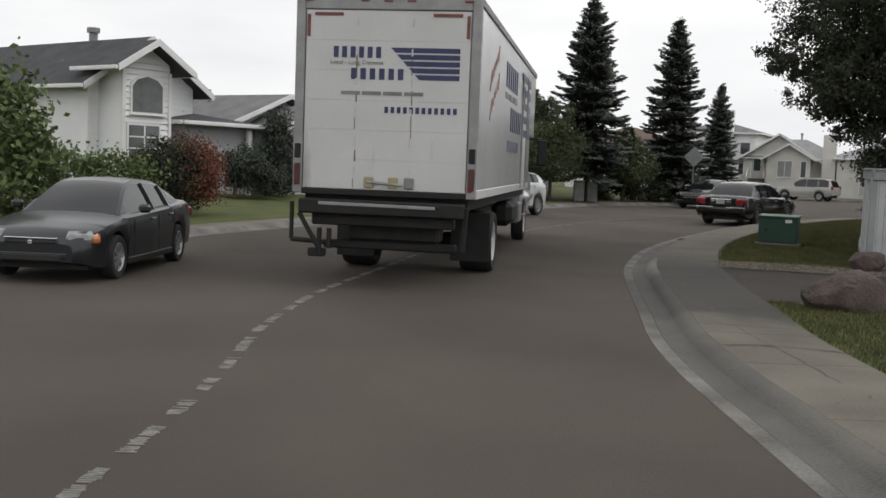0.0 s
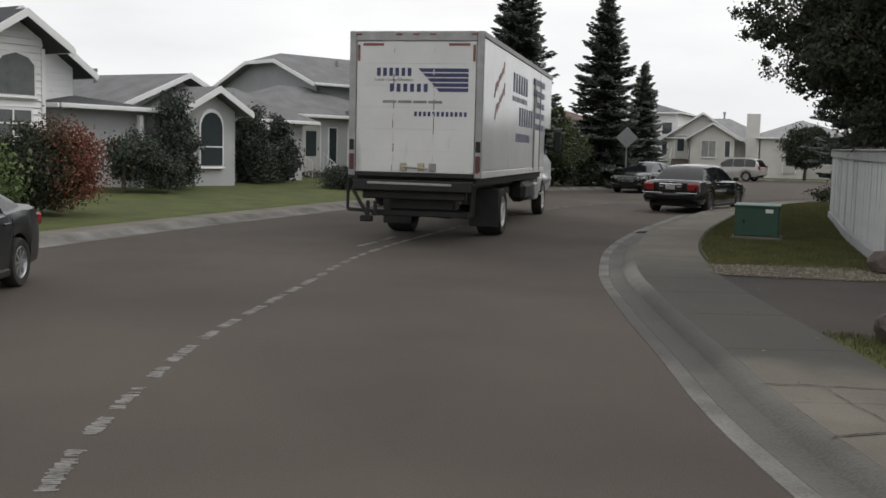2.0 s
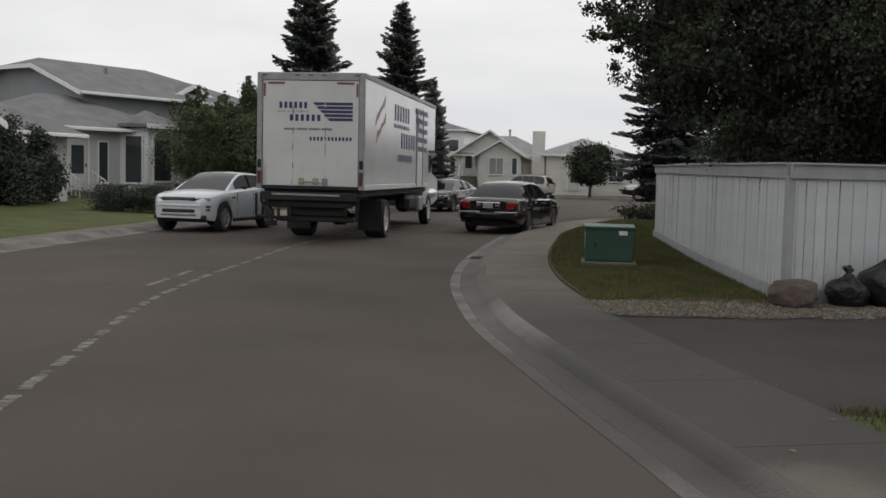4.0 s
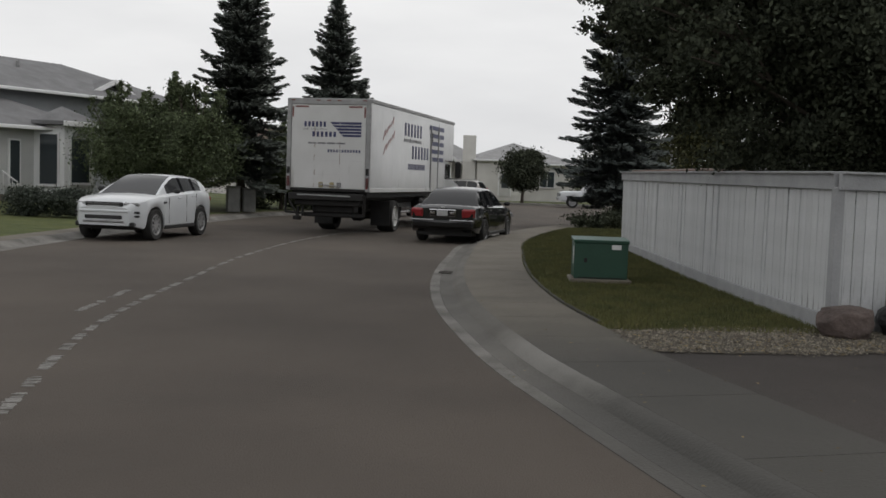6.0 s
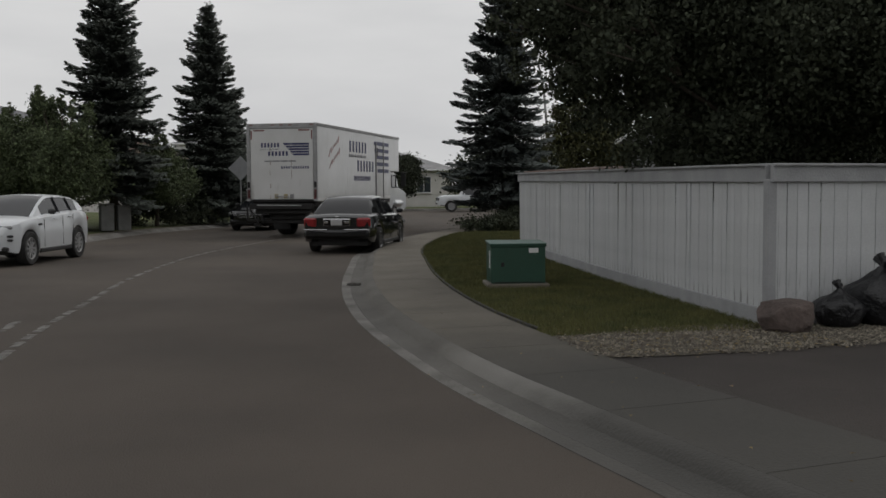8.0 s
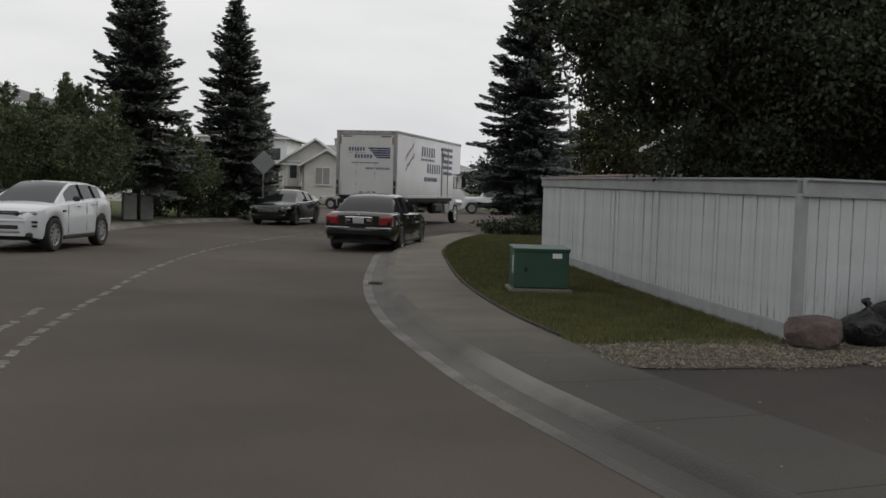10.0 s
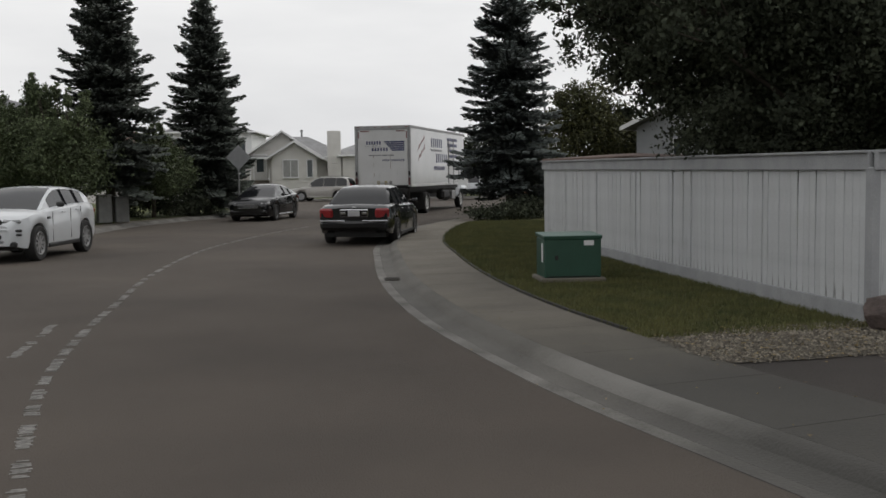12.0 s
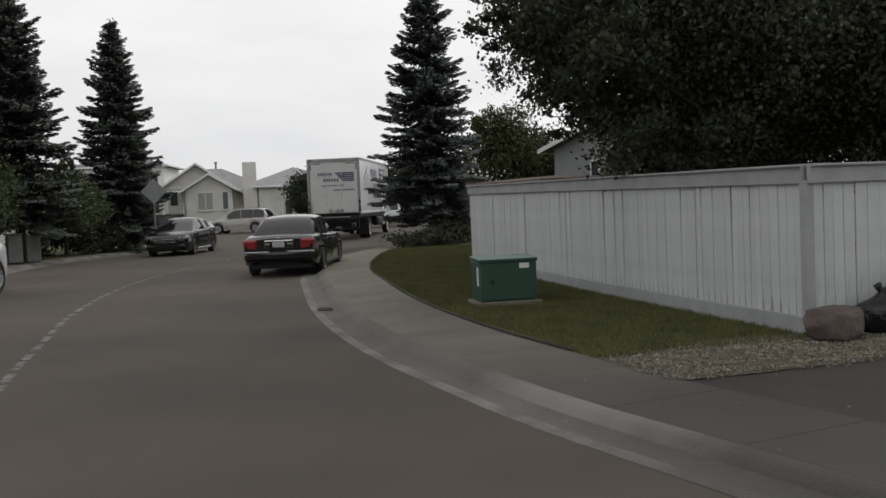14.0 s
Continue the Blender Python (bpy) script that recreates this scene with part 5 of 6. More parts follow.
# ---- houses ----
def window(parent, c, w, h, m, arch=False, bars=(0, 0), pane=None, name="window", fan=None):
    """A window lying in the local x-z plane of m, facing -y: frame, sill, panes and bars."""
    def put(ob):
        ob.matrix_basis = m
        return ob
    x, z = c
    outline = [(x - w / 2, z - h / 2), (x + w / 2, z - h / 2), (x + w / 2, z + h / 2)]
    if arch:
        outline += [(x + w / 2 * math.cos(a), z + h / 2 + w / 2 * math.sin(a)) for a in np.linspace(0.26, 2.88, 9)]
    outline += [(x - w / 2, z + h / 2)]
    grow = lambda k: [(x + (px - x) * (1 + 2 * k / w), z + (pz - z) * (1 + 2 * k / h)) for px, pz in outline]
    if fan:
        top = [(x - w / 2 + 0.03, z + h / 2 + 0.03), (x + w / 2 - 0.03, z + h / 2 + 0.03)] + [(x + (w / 2 - 0.03) * math.cos(a), z + h / 2 + (w / 2 - 0.03) * math.sin(a)) for a in np.linspace(0.26, 2.88, 9)]
    fr = put(part(name, prism(bmesh.new(), grow(0.07), 0.07, Matrix.Translation((0, -0.07, 0))), M_TRIM, parent))
    part("pane", prism(bmesh.new(), outline, 0.02, Matrix.Translation((0, -0.085, 0))), pane or M_PANE, fr)
    if fan:
        part("fan_light", prism(bmesh.new(), top, 0.02, Matrix.Translation((0, -0.094, 0))), fan, fr, "pale half-round panel over the pane")
    part("sill", boxed((x, -0.09, z - h / 2 - 0.08), (w + 0.2, 0.12, 0.05), (0, 0, 0), 0.01), M_TRIM, fr)
    for k in range(bars[0]):
        part("glazing_bar", boxed((x - w / 2 + w * (k + 1) / (bars[0] + 1), -0.09, z), (0.045, 0.03, h)), M_TRIM, fr)
    for k in range(bars[1]):
        part("glazing_bar", boxed((x, -0.09, z - h / 2 + h * (k + 1) / (bars[1] + 1)), (w, 0.03, 0.045)), M_TRIM, fr)
    return fr


def gable(parent, x0, x1, y0, y1, eave, peak, wall_mat, roof_mat, over=0.45, base=-0.3, lap=False, fascia=0.20, m=None):
    """A block with a gable facing -y and its ridge along y: walls, two roof slopes and white barge boards."""
    m = m or Matrix()
    xm, w = (x0 + x1) / 2, (x1 - x0) / 2
    part("wall", prism(bmesh.new(), [(x0, base), (x1, base), (x1, eave), (xm, peak), (x0, eave)], y1 - y0, Matrix.Translation((0, y0, 0))), wall_mat, parent).matrix_basis = m
    slope = (peak - eave) / w
    if lap:
        z = 0.3
        while z < peak - 0.25:
            half = w if z + 0.1 < eave else w * (peak - z - 0.1) / (peak - eave)
            part("siding_board", boxed((xm, y0 - 0.012, z), (2 * half, 0.030, 0.185), (-13, 0, 0)), wall_mat, parent).matrix_basis = m
            z += 0.19
    for s in (1, -1):
        a, b = Vector((xm, 0, peak + 0.05)), Vector((xm + s * (w + over), 0, eave - slope * over + 0.05))
        t = 0.14
        bm = prism(bmesh.new(), [(a.x, a.z), (b.x, b.z), (b.x, b.z + t), (a.x, a.z + t)], y1 - y0 + 2 * over, Matrix.Translation((0, y0 - over, 0)))
        part("roof", bm, roof_mat, parent).matrix_basis = m
        bm = prism(bmesh.new(), [(a.x, a.z + t - 0.01 - fascia), (b.x, b.z + t - 0.01 - fascia), (b.x, b.z + t + 0.015), (a.x, a.z + t + 0.015)], 0.04, Matrix.Translation((0, y0 - over - 0.043, 0)))
        part("barge_board", bm, M_TRIM, parent).matrix_basis = m
        part("gutter", boxed((b.x + s * 0.05, (y0 + y1) / 2, b.z + 0.05), (0.10, y1 - y0 + 2 * over, 0.13), (0, 0, 0), 0.02), M_TRIM, parent).matrix_basis = m


def hip(parent, x0, x1, y0, y1, eave, rise, wall_mat, roof_mat, over=0.45, base=-0.3, trim=None):
    """A block with a hipped roof and white gutters."""
    part("wall", boxed(((x0 + x1) / 2, (y0 + y1) / 2, (base + eave) / 2), (x1 - x0, y1 - y0, eave - base)), wall_mat, parent)
    a, b, c, d = x0 - over, x1 + over, y0 - over, y1 + over
    run = min(b - a, d - c) / 2
    bm = bmesh.new()
    low = [bm.verts.new((x, y, eave)) for x, y in ((a, c), (b, c), (b, d), (a, d))]
    lip = [bm.verts.new((x, y, eave + 0.12)) for x, y in ((a, c), (b, c), (b, d), (a, d))]
    if b - a >= d - c:
        r = [bm.verts.new((a + run, (c + d) / 2, eave + rise)), bm.verts.new((b - run, (c + d) / 2, eave + rise))]
        faces = [(lip[0], lip[1], r[1], r[0]), (lip[1], lip[2], r[1]), (lip[2], lip[3], r[0], r[1]), (lip[3], lip[0], r[0])]
    else:
        r = [bm.verts.new(((a + b) / 2, c + run, eave + rise)), bm.verts.new(((a + b) / 2, d - run, eave + rise))]
        faces = [(lip[0], lip[1], r[0]), (lip[1], lip[2], r[1], r[0]), (lip[2], lip[3], r[1]), (lip[3], lip[0], r[0], r[1])]
    for f in faces + [tuple(low)]:
        bm.faces.new(f)
    for k in range(4):
        bm.faces.new((low[k], low[(k + 1) % 4], lip[(k + 1) % 4], lip[k]))
    bmesh.ops.recalc_face_normals(bm, faces=bm.faces[:])
    part("roof", bm, roof_mat, parent)
    for cx, cy, sx, sy in (((a + b) / 2, c - 0.04, b - a, 0.09), ((a + b) / 2, d + 0.04, b - a, 0.09), (a - 0.04, (c + d) / 2, 0.09, d - c), (b + 0.04, (c + d) / 2, 0.09, d - c)):
        part("gutter", boxed((cx, cy, eave + 0.05), (sx, sy, 0.14), (0, 0, 0), 0.02), trim or M_TRIM, parent)


def clipped_gable(parent, x0, x1, y0, y1, eave, peak, clip, wall_mat, roof_mat, m, over=0.5, base=-0.3):
    """A block with its ridge along y: a gable facing -y whose tip is cut by a small hip, and a full hip behind."""
    xm, w = (x0 + x1) / 2, (x1 - x0) / 2
    slope = (peak - eave) / w
    c = w * clip
    zc, e = peak - slope * c, eave - slope * over
    back = y1 - w
    part("wall", prism(bmesh.new(), [(x0, base), (x1, base), (x1, eave), (xm + c, zc), (xm - c, zc), (x0, eave)], back - y0, Matrix.Translation((0, y0, 0))), wall_mat, parent).matrix_basis = m
    part("wall", boxed((xm, (back + y1) / 2, (base + eave) / 2), (x1 - x0, y1 - back, eave - base)), wall_mat, parent).matrix_basis = m
    bm = bmesh.new()
    f, b = y0 - over, y1 + over
    p = [bm.verts.new(q) for q in ((x0 - over, f, e + 0.05), (xm - c, f, zc + 0.05), (xm, f + c, peak + 0.05), (xm, b - w - over, peak + 0.05), (x0 - over, b, e + 0.05),
                                   (x1 + over, f, e + 0.05), (xm + c, f, zc + 0.05), (x1 + over, b, e + 0.05))]
    for k in ((0, 1, 2, 3, 4), (7, 3, 2, 6, 5), (1, 6, 2), (4, 3, 7)):
        bm.faces.new([p[q] for q in k])
    bmesh.ops.recalc_face_normals(bm, faces=bm.faces[:])
    bmesh.ops.solidify(bm, geom=bm.faces[:], thickness=0.10)
    part("roof", bm, roof_mat, parent).matrix_basis = m
    for a, z0, d, z1 in ((x0 - over, e, xm - c, zc), (xm - c, zc, xm + c, zc), (xm + c, zc, x1 + over, e)):
        part("barge_board", prism(bmesh.new(), [(a, z0 - 0.10), (d, z1 - 0.10), (d, z1 + 0.08), (a, z0 + 0.08)], 0.04, Matrix.Translation((0, f - 0.043, 0))), M_TRIM, parent).matrix_basis = m
    for a in (x0 - over - 0.05, x1 + over + 0.05):
        part("gutter", boxed((a, (f + b) / 2, e + 0.02), (0.10, b - f, 0.13), (0, 0, 0), 0.02), M_TRIM, parent).matrix_basis = m


def door(parent, x, z0, m, w=0.95, h=2.05, lite=True):
    d = part("door", boxed((x, -0.05, z0 + h / 2), (w, 0.08, h), (0, 0, 0), 0.01), M_DOORPALE, parent)
    d.matrix_basis = m
    part("door_frame", prism(bmesh.new(), [(x - w / 2 - 0.09, z0), (x - w / 2 - 0.01, z0), (x - w / 2 - 0.01, z0 + h), (x + w / 2 + 0.01, z0 + h), (x + w / 2 + 0.01, z0), (x + w / 2 + 0.09, z0), (x + w / 2 + 0.09, z0 + h + 0.09), (x - w / 2 - 0.09, z0 + h + 0.09)], 0.09, Matrix.Translation((0, -0.10, 0))), M_TRIM, d)
    if lite:
        part("door_pane", boxed((x, -0.10, z0 + h * 0.60), (w * 0.6, 0.02, h * 0.55)), M_PANE, d)
    part("handle", boxed((x + w * 0.40, -0.12, z0 + 1.0), (0.04, 0.05, 0.14), (0, 0, 0), 0.01), M_STEEL, d)
    return d


def stack(parent, at, h, r, name="roof_vent"):
    bm = tube(bmesh.new(), at, (at[0], at[1], at[2] + h), r, r, 12)
    tube(bm, (at[0], at[1], at[2] + h * 0.8), (at[0], at[1], at[2] + h), r * 1.5, r * 1.5, 12)
    part(name, bm, M_POST, parent)


def front(x, y, z, yaw):
    return pose(x, y, z, 0, 0, yaw)


# the white house with the tall front gable (its front faces local -y)
h1 = thing("white_house", front(-17.3, 20.2, 0.2, 72), "two-storey white-sided house with a dark roof and tall gabled window", "house")
gable(h1, -2.1, 2.1, 0.6, 13.5, 3.80, 5.2, M_SIDING, M_ROOFDARK, over=0.5)
gable(h1, -1.72, 0.06, -0.7, 0.58, 4.40, 4.95, M_SIDING, M_ROOFDARK, over=0.6, lap=True)
tall = window(h1, (-0.83, 3.25), 1.15, 0.85, Matrix.Translation((0, -0.7, 0)), pane=M_PANEGREY)
part("peaked_pane", prism(bmesh.new(), [(-1.40, 3.66), (-0.26, 3.66), (-0.45, 3.86), (-0.83, 3.97), (-1.21, 3.86)], 0.07, Matrix.Translation((0, -0.09, 0))), M_PANEGREY, tall)
part("peaked_frame", prism(bmesh.new(), [(-1.54, 3.62), (-0.12, 3.62), (-0.40, 3.93), (-0.83, 4.07), (-1.26, 3.93)], 0.05, Matrix.Translation((0, -0.06, 0))), M_TRIM, tall)
window(h1, (-0.95, 1.85), 1.15, 1.1, Matrix.Translation((0, -0.7, 0)), bars=(1, 2), pane=M_PANEGREY)
for x in (-1.72, 0.06):
    part("corner_board", boxed((x, -0.72, 2.0), (0.12, 0.10, 4.3), (0, 0, 0), 0.01), M_TRIM, h1)
part("corner_board", boxed((-2.1, 0.58, 1.9), (0.12, 0.10, 4.0), (0, 0, 0), 0.01), M_TRIM, h1)
stack(h1, (0.1, 3.6, 5.0), 0.85, 0.15)
hip(h1, 0.9, 3.6, -0.5, 3.0, 2.55, 0.45, M_GREYWALL, M_ROOFDARK, over=0.45)
part("porch_post", boxed((3.55, -0.75, 1.1), (0.16, 0.16, 2.7), (0, 0, 0), 0.02), M_TRIM, h1)

# the grey house with the arched window
h2 = thing("grey_house", front(-15.9, 26.5, 0.35, 74), "grey stucco bungalow with an arched window and low gables", "house")
gable(h2, -2.9, 4.4, 0.8, 13, 2.25, 3.7, M_GREYWALL, M_ROOFGREY, over=0.6, fascia=0.16)
gable(h2, -0.65, 1.85, -0.9, 3.0, 2.62, 3.22, M_GREYWALL, M_ROOFGREY, over=0.45)
window(h2, (0.6, 1.35), 1.05, 1.3, Matrix.Translation((0, -0.9, 0)), arch=True, bars=(0, 1))
window(h2, (-1.9, 1.5), 1.3, 1.0, Matrix.Translation((0, 0.8, 0)))
hip(h2, 4.0, 8.0, 0.9, 10, 2.35, 1.4, M_GREYWALL, M_ROOFGREY, over=0.5)
stack(h2, (-0.1, 4.0, 3.5), 0.55, 0.06, "plumbing_vent")

# the pale house with the bay window
h3 = thing("pale_house", front(-15.1, 38.6, 0.35, 58), "pale stucco split-level house with a bay window and grey hip roof", "house")
hip(h3, -3.6, 4.0, 0, 6, 2.75, 1.55, M_PALEWALL, M_ROOFGREY, over=0.5)
clipped_gable(h3, -3.6, 4.7, 0, 11, 4.4, 5.95, 0.30, M_UPPERGREY, M_ROOFGREY, m=Matrix.Translation((1.3, 7.2, 0.18)) @ pose(0, 0, 0, 0, 0, -90))
door(h3, -0.9, 0.35, Matrix.Translation((0, 0, 0)))
for k in range(3):
    part("step", boxed((-0.9, -0.35 - 0.3 * k, 0.22 - 0.13 * k), (1.3, 0.32, 0.16), (0, 0, 0), 0.01), M_CONCRETE, h3)
for x in (-1.5, -0.3):
    rail = tube(bmesh.new(), (x, -0.2, 1.15), (x, -1.05, 0.75), 0.025)
    for k in range(4):
        tube(rail, (x, -0.25 - 0.26 * k, 1.12 - 0.12 * k), (x, -0.25 - 0.26 * k, 0.05), 0.016, sides=6)
    part("stair_rail", rail, M_TRIM, h3)
window(h3, (0.35, 1.5), 0.40, 1.6, Matrix.Translation((0, 0, 0)))
bay_m = Matrix.Translation((2.6, -0.95, 0))
bay_pts = [(-1.35, 0.95), (-0.72, 0.0), (0.72, 0.0), (1.35, 0.95)]
bay_bm = bmesh.new()
lo = [bay_bm.verts.new((x, y, 0.1)) for x, y in bay_pts]
hi = [bay_bm.verts.new((x, y, 2.95)) for x, y in bay_pts]
for k in range(3):
    bay_bm.faces.new((lo[k], lo[k + 1], hi[k + 1], hi[k]))
bay_bm.faces.new(lo[::-1])
bay_bm.faces.new(hi)
bay_bm.faces.new((lo[3], lo[0], hi[0], hi[3]))
bmesh.ops.recalc_face_normals(bay_bm, faces=bay_bm.faces[:])
bay = part("bay_window", bay_bm, M_SIDING, h3)
bay.matrix_basis = bay_m
roof_bm = bmesh.new()
rl = [roof_bm.verts.new((x * 1.25, y - 0.25, 2.98)) for x, y in bay_pts]
rh = [roof_bm.verts.new((x * 1.25, y - 0.25, 3.12)) for x, y in bay_pts]
tip = roof_bm.verts.new((0, 1.0, 3.75))
for k in range(3):
    roof_bm.faces.new((rl[k], rl[k + 1], rh[k + 1], rh[k]))
    roof_bm.faces.new((rh[k], rh[k + 1], tip))
roof_bm.faces.new(rl[::-1])
part("bay_roof", roof_bm, M_ROOFGREY, bay)
part("bay_cornice", boxed((0, -0.28, 3.02), (2.0, 0.06, 0.2), (0, 0, 0), 0.02), M_TRIM, bay)
window(h3, (0, 1.60), 0.85, 1.65, bay_m, arch=True, fan=M_PANEPALE)
for s in (-1, 1):
    ang = math.degrees(math.atan2(0.95, 0.63)) * s
    window(h3, (0, 1.65), 0.65, 1.9, bay_m @ pose(s * 1.035, 0.475, 0, 0, 0, ang))
stack(h3, (4.6, 5.2, 4.7), 1.2, 0.06, "plumbing_vent")
stack(h3, (3.4, 6.6, 5.5), 0.4, 0.12)
gable(h3, 6.2, 10.0, 3.5, 9, 4.3, 5.2, M_GREYWALL, M_ROOFGREY, over=0.45)

# far houses across the side street
h4 = thing("cream_bungalow", front(1.15, 86, 0.55, -4), "cream bungalow with a double gable, chimney and front steps", "house")
hip(h4, -2.6, 5.6, 1.0, 7.4, 2.75, 1.9, M_CREAM, M_ROOFPALE)
gable(h4, -2.9, 3.5, 0.8, 6, 2.75, 4.85, M_CREAM, M_ROOFPALE, over=0.5, fascia=0.16)
gable(h4, -0.5, 3.1, -1.0, 3, 2.85, 3.95, M_CREAM, M_ROOFPALE, over=0.45, fascia=0.16)
window(h4, (1.0, 1.9), 1.15, 1.35, Matrix.Translation((0, -1.0, 0)), bars=(1, 0), pane=M_PANEPALE)
window(h4, (2.55, 1.9), 0.40, 1.35, Matrix.Translation((0, -1.0, 0)))
window(h4, (-2.9, 1.9), 0.40, 1.2, Matrix.Translation((0, 0.8, 0)))
door(h4, -1.5, 1.0, Matrix.Translation((0, 0.8, 0)))
for k in range(5):
    part("step", boxed((-1.5, 0.5 - k * 0.3, 0.88 - k * 0.18), (1.4, 0.32, 0.18), (0, 0, 0), 0.01), M_CONCRETE, h4)
for s in (-0.75, 0.75):
    part("stair_rail", tube(bmesh.new(), (-1.5 + s, 0.6, 1.9), (-1.5 + s, -0.9, 1.0), 0.04), M_TRIM, h4)
part("chimney", boxed((4.55, 0.2, 2.45), (1.1, 0.75, 5.0), (0, 0, 0), 0.02), M_CREAM, h4, "broad cream chimney")
stack(h4, (1.9, 4.4, 4.3), 0.95, 0.08)
h5 = thing("white_tall_house", front(-3.0, 96, 0.2, -10), "white two-storey house with a chimney behind the spruces", "house")
hip(h5, -6, 2.2, 0, 9, 5.6, 1.4, M_SIDING, M_ROOFGREY)
part("chimney", boxed((-0.4, -0.4, 3.9), (0.9, 0.7, 8.0), (0, 0, 0), 0.02), M_SIDING, h5)
window(h5, (1.2, 4.2), 0.9, 1.1, Matrix.Translation((0, 0, 0)))
h6 = thing("grey_bungalow", front(10.6, 87, 0.2, 6), "pale bungalow with a grey hip roof on a far lawn", "house")
hip(h6, -4.6, 4.6, 0, 10, 3.0, 2.0, M_CREAM, M_ROOFPALE)
hip(h6, -4.4, -0.6, -1.2, 4, 3.2, 0.7, M_CREAM, M_ROOFPALE, over=0.35)
window(h6, (2.0, 1.8), 1.2, 1.3, Matrix.Translation((0, 0, 0)), bars=(1, 0))
door(h6, -2.0, 0.3, Matrix.Translation((0, -1.2, 0)))
h7 = thing("brown_roofed_house", front(-9.5, 78, 0.2, 20), "house with brown shingles between the spruces", "house")
hip(h7, -5, 5, 0, 9, 3.4, 2.0, M_CREAM, M_ROOFRED)
stack(h7, (-1.5, 4, 5.2), 0.9, 0.09)
h8 = thing("corner_house", front(17.0, 41.5, 0.1, -62), "pale-sided house with a gable seen past the big tree", "house")
gable(h8, -3.5, 3.5, 0, 10, 3.7, 4.9, M_UPPERGREY, M_ROOFGREY, over=0.5, fascia=0.16)
window(h8, (-1.2, 2.6), 0.35, 0.9, Matrix.Translation((0, 0, 0)))
h9 = thing("backyard_house", front(19.0, 21.5, 0.1, -58), "white-sided house hidden behind dark trees", "house")
gable(h9, -5, 5, 0, 10, 4.6, 6.6, M_SIDING, M_ROOFGREY, over=0.5)
window(h9, (0, 2.6), 1.2, 1.2, Matrix.Translation((0, 0, 0)))
shed = thing("garden_shed", front(6.9, 27.3, 0.1, -80), "low garden shed with a brown roof behind the fence", "shed")
hip(shed, -1.8, 1.8, 0, 2.4, 1.95, 0.22, M_CREAM, M_ROOFRED, over=0.2, trim=M_ROOFRED)

# ---- the white board fence, curving beside the verge ----
FENCE = smooth_line([(4.42, 11.15), (4.42, 12.0), (4.46, 13.4), (4.54, 15.3), (4.63, 17.3), (4.78, 19.3), (4.96, 21.6), (5.16, 24.6), (5.22, 25.5)], 0.14)
FENCE2 = smooth_line([(4.40, 11.10), (6.3, 11.44), (9.2, 12.0), (12.2, 12.55)], 0.17)
fence = thing("board_fence", Matrix(), "white painted board fence with peeling paint and a grey cap", "fence")
rng = random.Random(8)
board_me = {}


def fence_run(line, side, top0, top1):
    n = len(line) - 1
    for k in range(n):
        a, b = line[k], line[k + 1]
        d = b - a
        top = top0 + (top1 - top0) * k / n
        ang = math.degrees(math.atan2(d.y, d.x))
        key = (round(top * 50), round(d.length * 400))
        if key not in board_me:
            bm = boxed((0, 0, (top - 0.22) / 2 + 0.03), (d.length - 0.007, 0.016, top - 0.22), (0, 0, 0), 0.004)
            board_me[key] = bpy.data.meshes.new("board")
            bm.to_mesh(board_me[key])
            bm.free()
            board_me[key].materials.append(M_FENCE)
        ob = new("board", board_me[key])
        ob.parent = fence
        nrm = Vector((-d.y, d.x, 0)).normalized() * side
        mid = (a + b) / 2 + nrm * rng.uniform(0.0, 0.008)
        ob.matrix_basis = pose(mid.x, mid.y, 0.17 + rng.uniform(-0.012, 0.012), rng.uniform(-0.4, 0.4), 0, ang)
    step = 13
    for k in range(0, n, step):
        e = min(k + step, n)
        a, b = line[k], line[e]
        d = b - a
        ang = math.degrees(math.atan2(d.y, d.x))
        za, zb = top0 + (top1 - top0) * k / n, top0 + (top1 - top0) * e / n
        tilt = -math.degrees(math.atan2(zb - za, d.length))
        nrm = Vector((-d.y, d.x, 0)).normalized() * side
        mid = (a + b) / 2 + nrm * 0.035
        part("cap_board", boxed((mid.x, mid.y, 0.11 + (za + zb) / 2 - 0.09), (d.length + 0.03, 0.07, 0.19), (0, tilt, ang), 0.008), M_FENCECAP, fence)
        part("cap_top", boxed((mid.x, mid.y, 0.11 + (za + zb) / 2 + 0.012), (d.length + 0.02, 0.16, 0.03), (0, tilt, ang), 0.006), M_FENCECAP, fence)
        part("kick_board", boxed((mid.x, mid.y, 0.21), (d.length + 0.01, 0.05, 0.20), (0, 0, ang), 0.008), M_FENCECAP, fence, "grey weathered kick board")


fence_run(FENCE, 1, 1.82, 1.93)
fence_run(FENCE2, -1, 1.82, 1.82)
for y in (13.4, 15.9, 18.4, 20.9, 23.4):
    k = min(range(len(FENCE)), key=lambda q: abs(FENCE[q].y - y))
    part("post", boxed((FENCE[k].x - 0.016, FENCE[k].y, 0.95), (0.034, 0.075, 1.62), (0, 0, 4), 0.004), M_FENCE, fence)
part("corner_post", boxed((FENCE[0].x - 0.01, FENCE[0].y - 0.02, 0.96), (0.115, 0.11, 1.64), (0, 0, 6), 0.01), M_FENCECAP, fence, "weathered grey corner post")

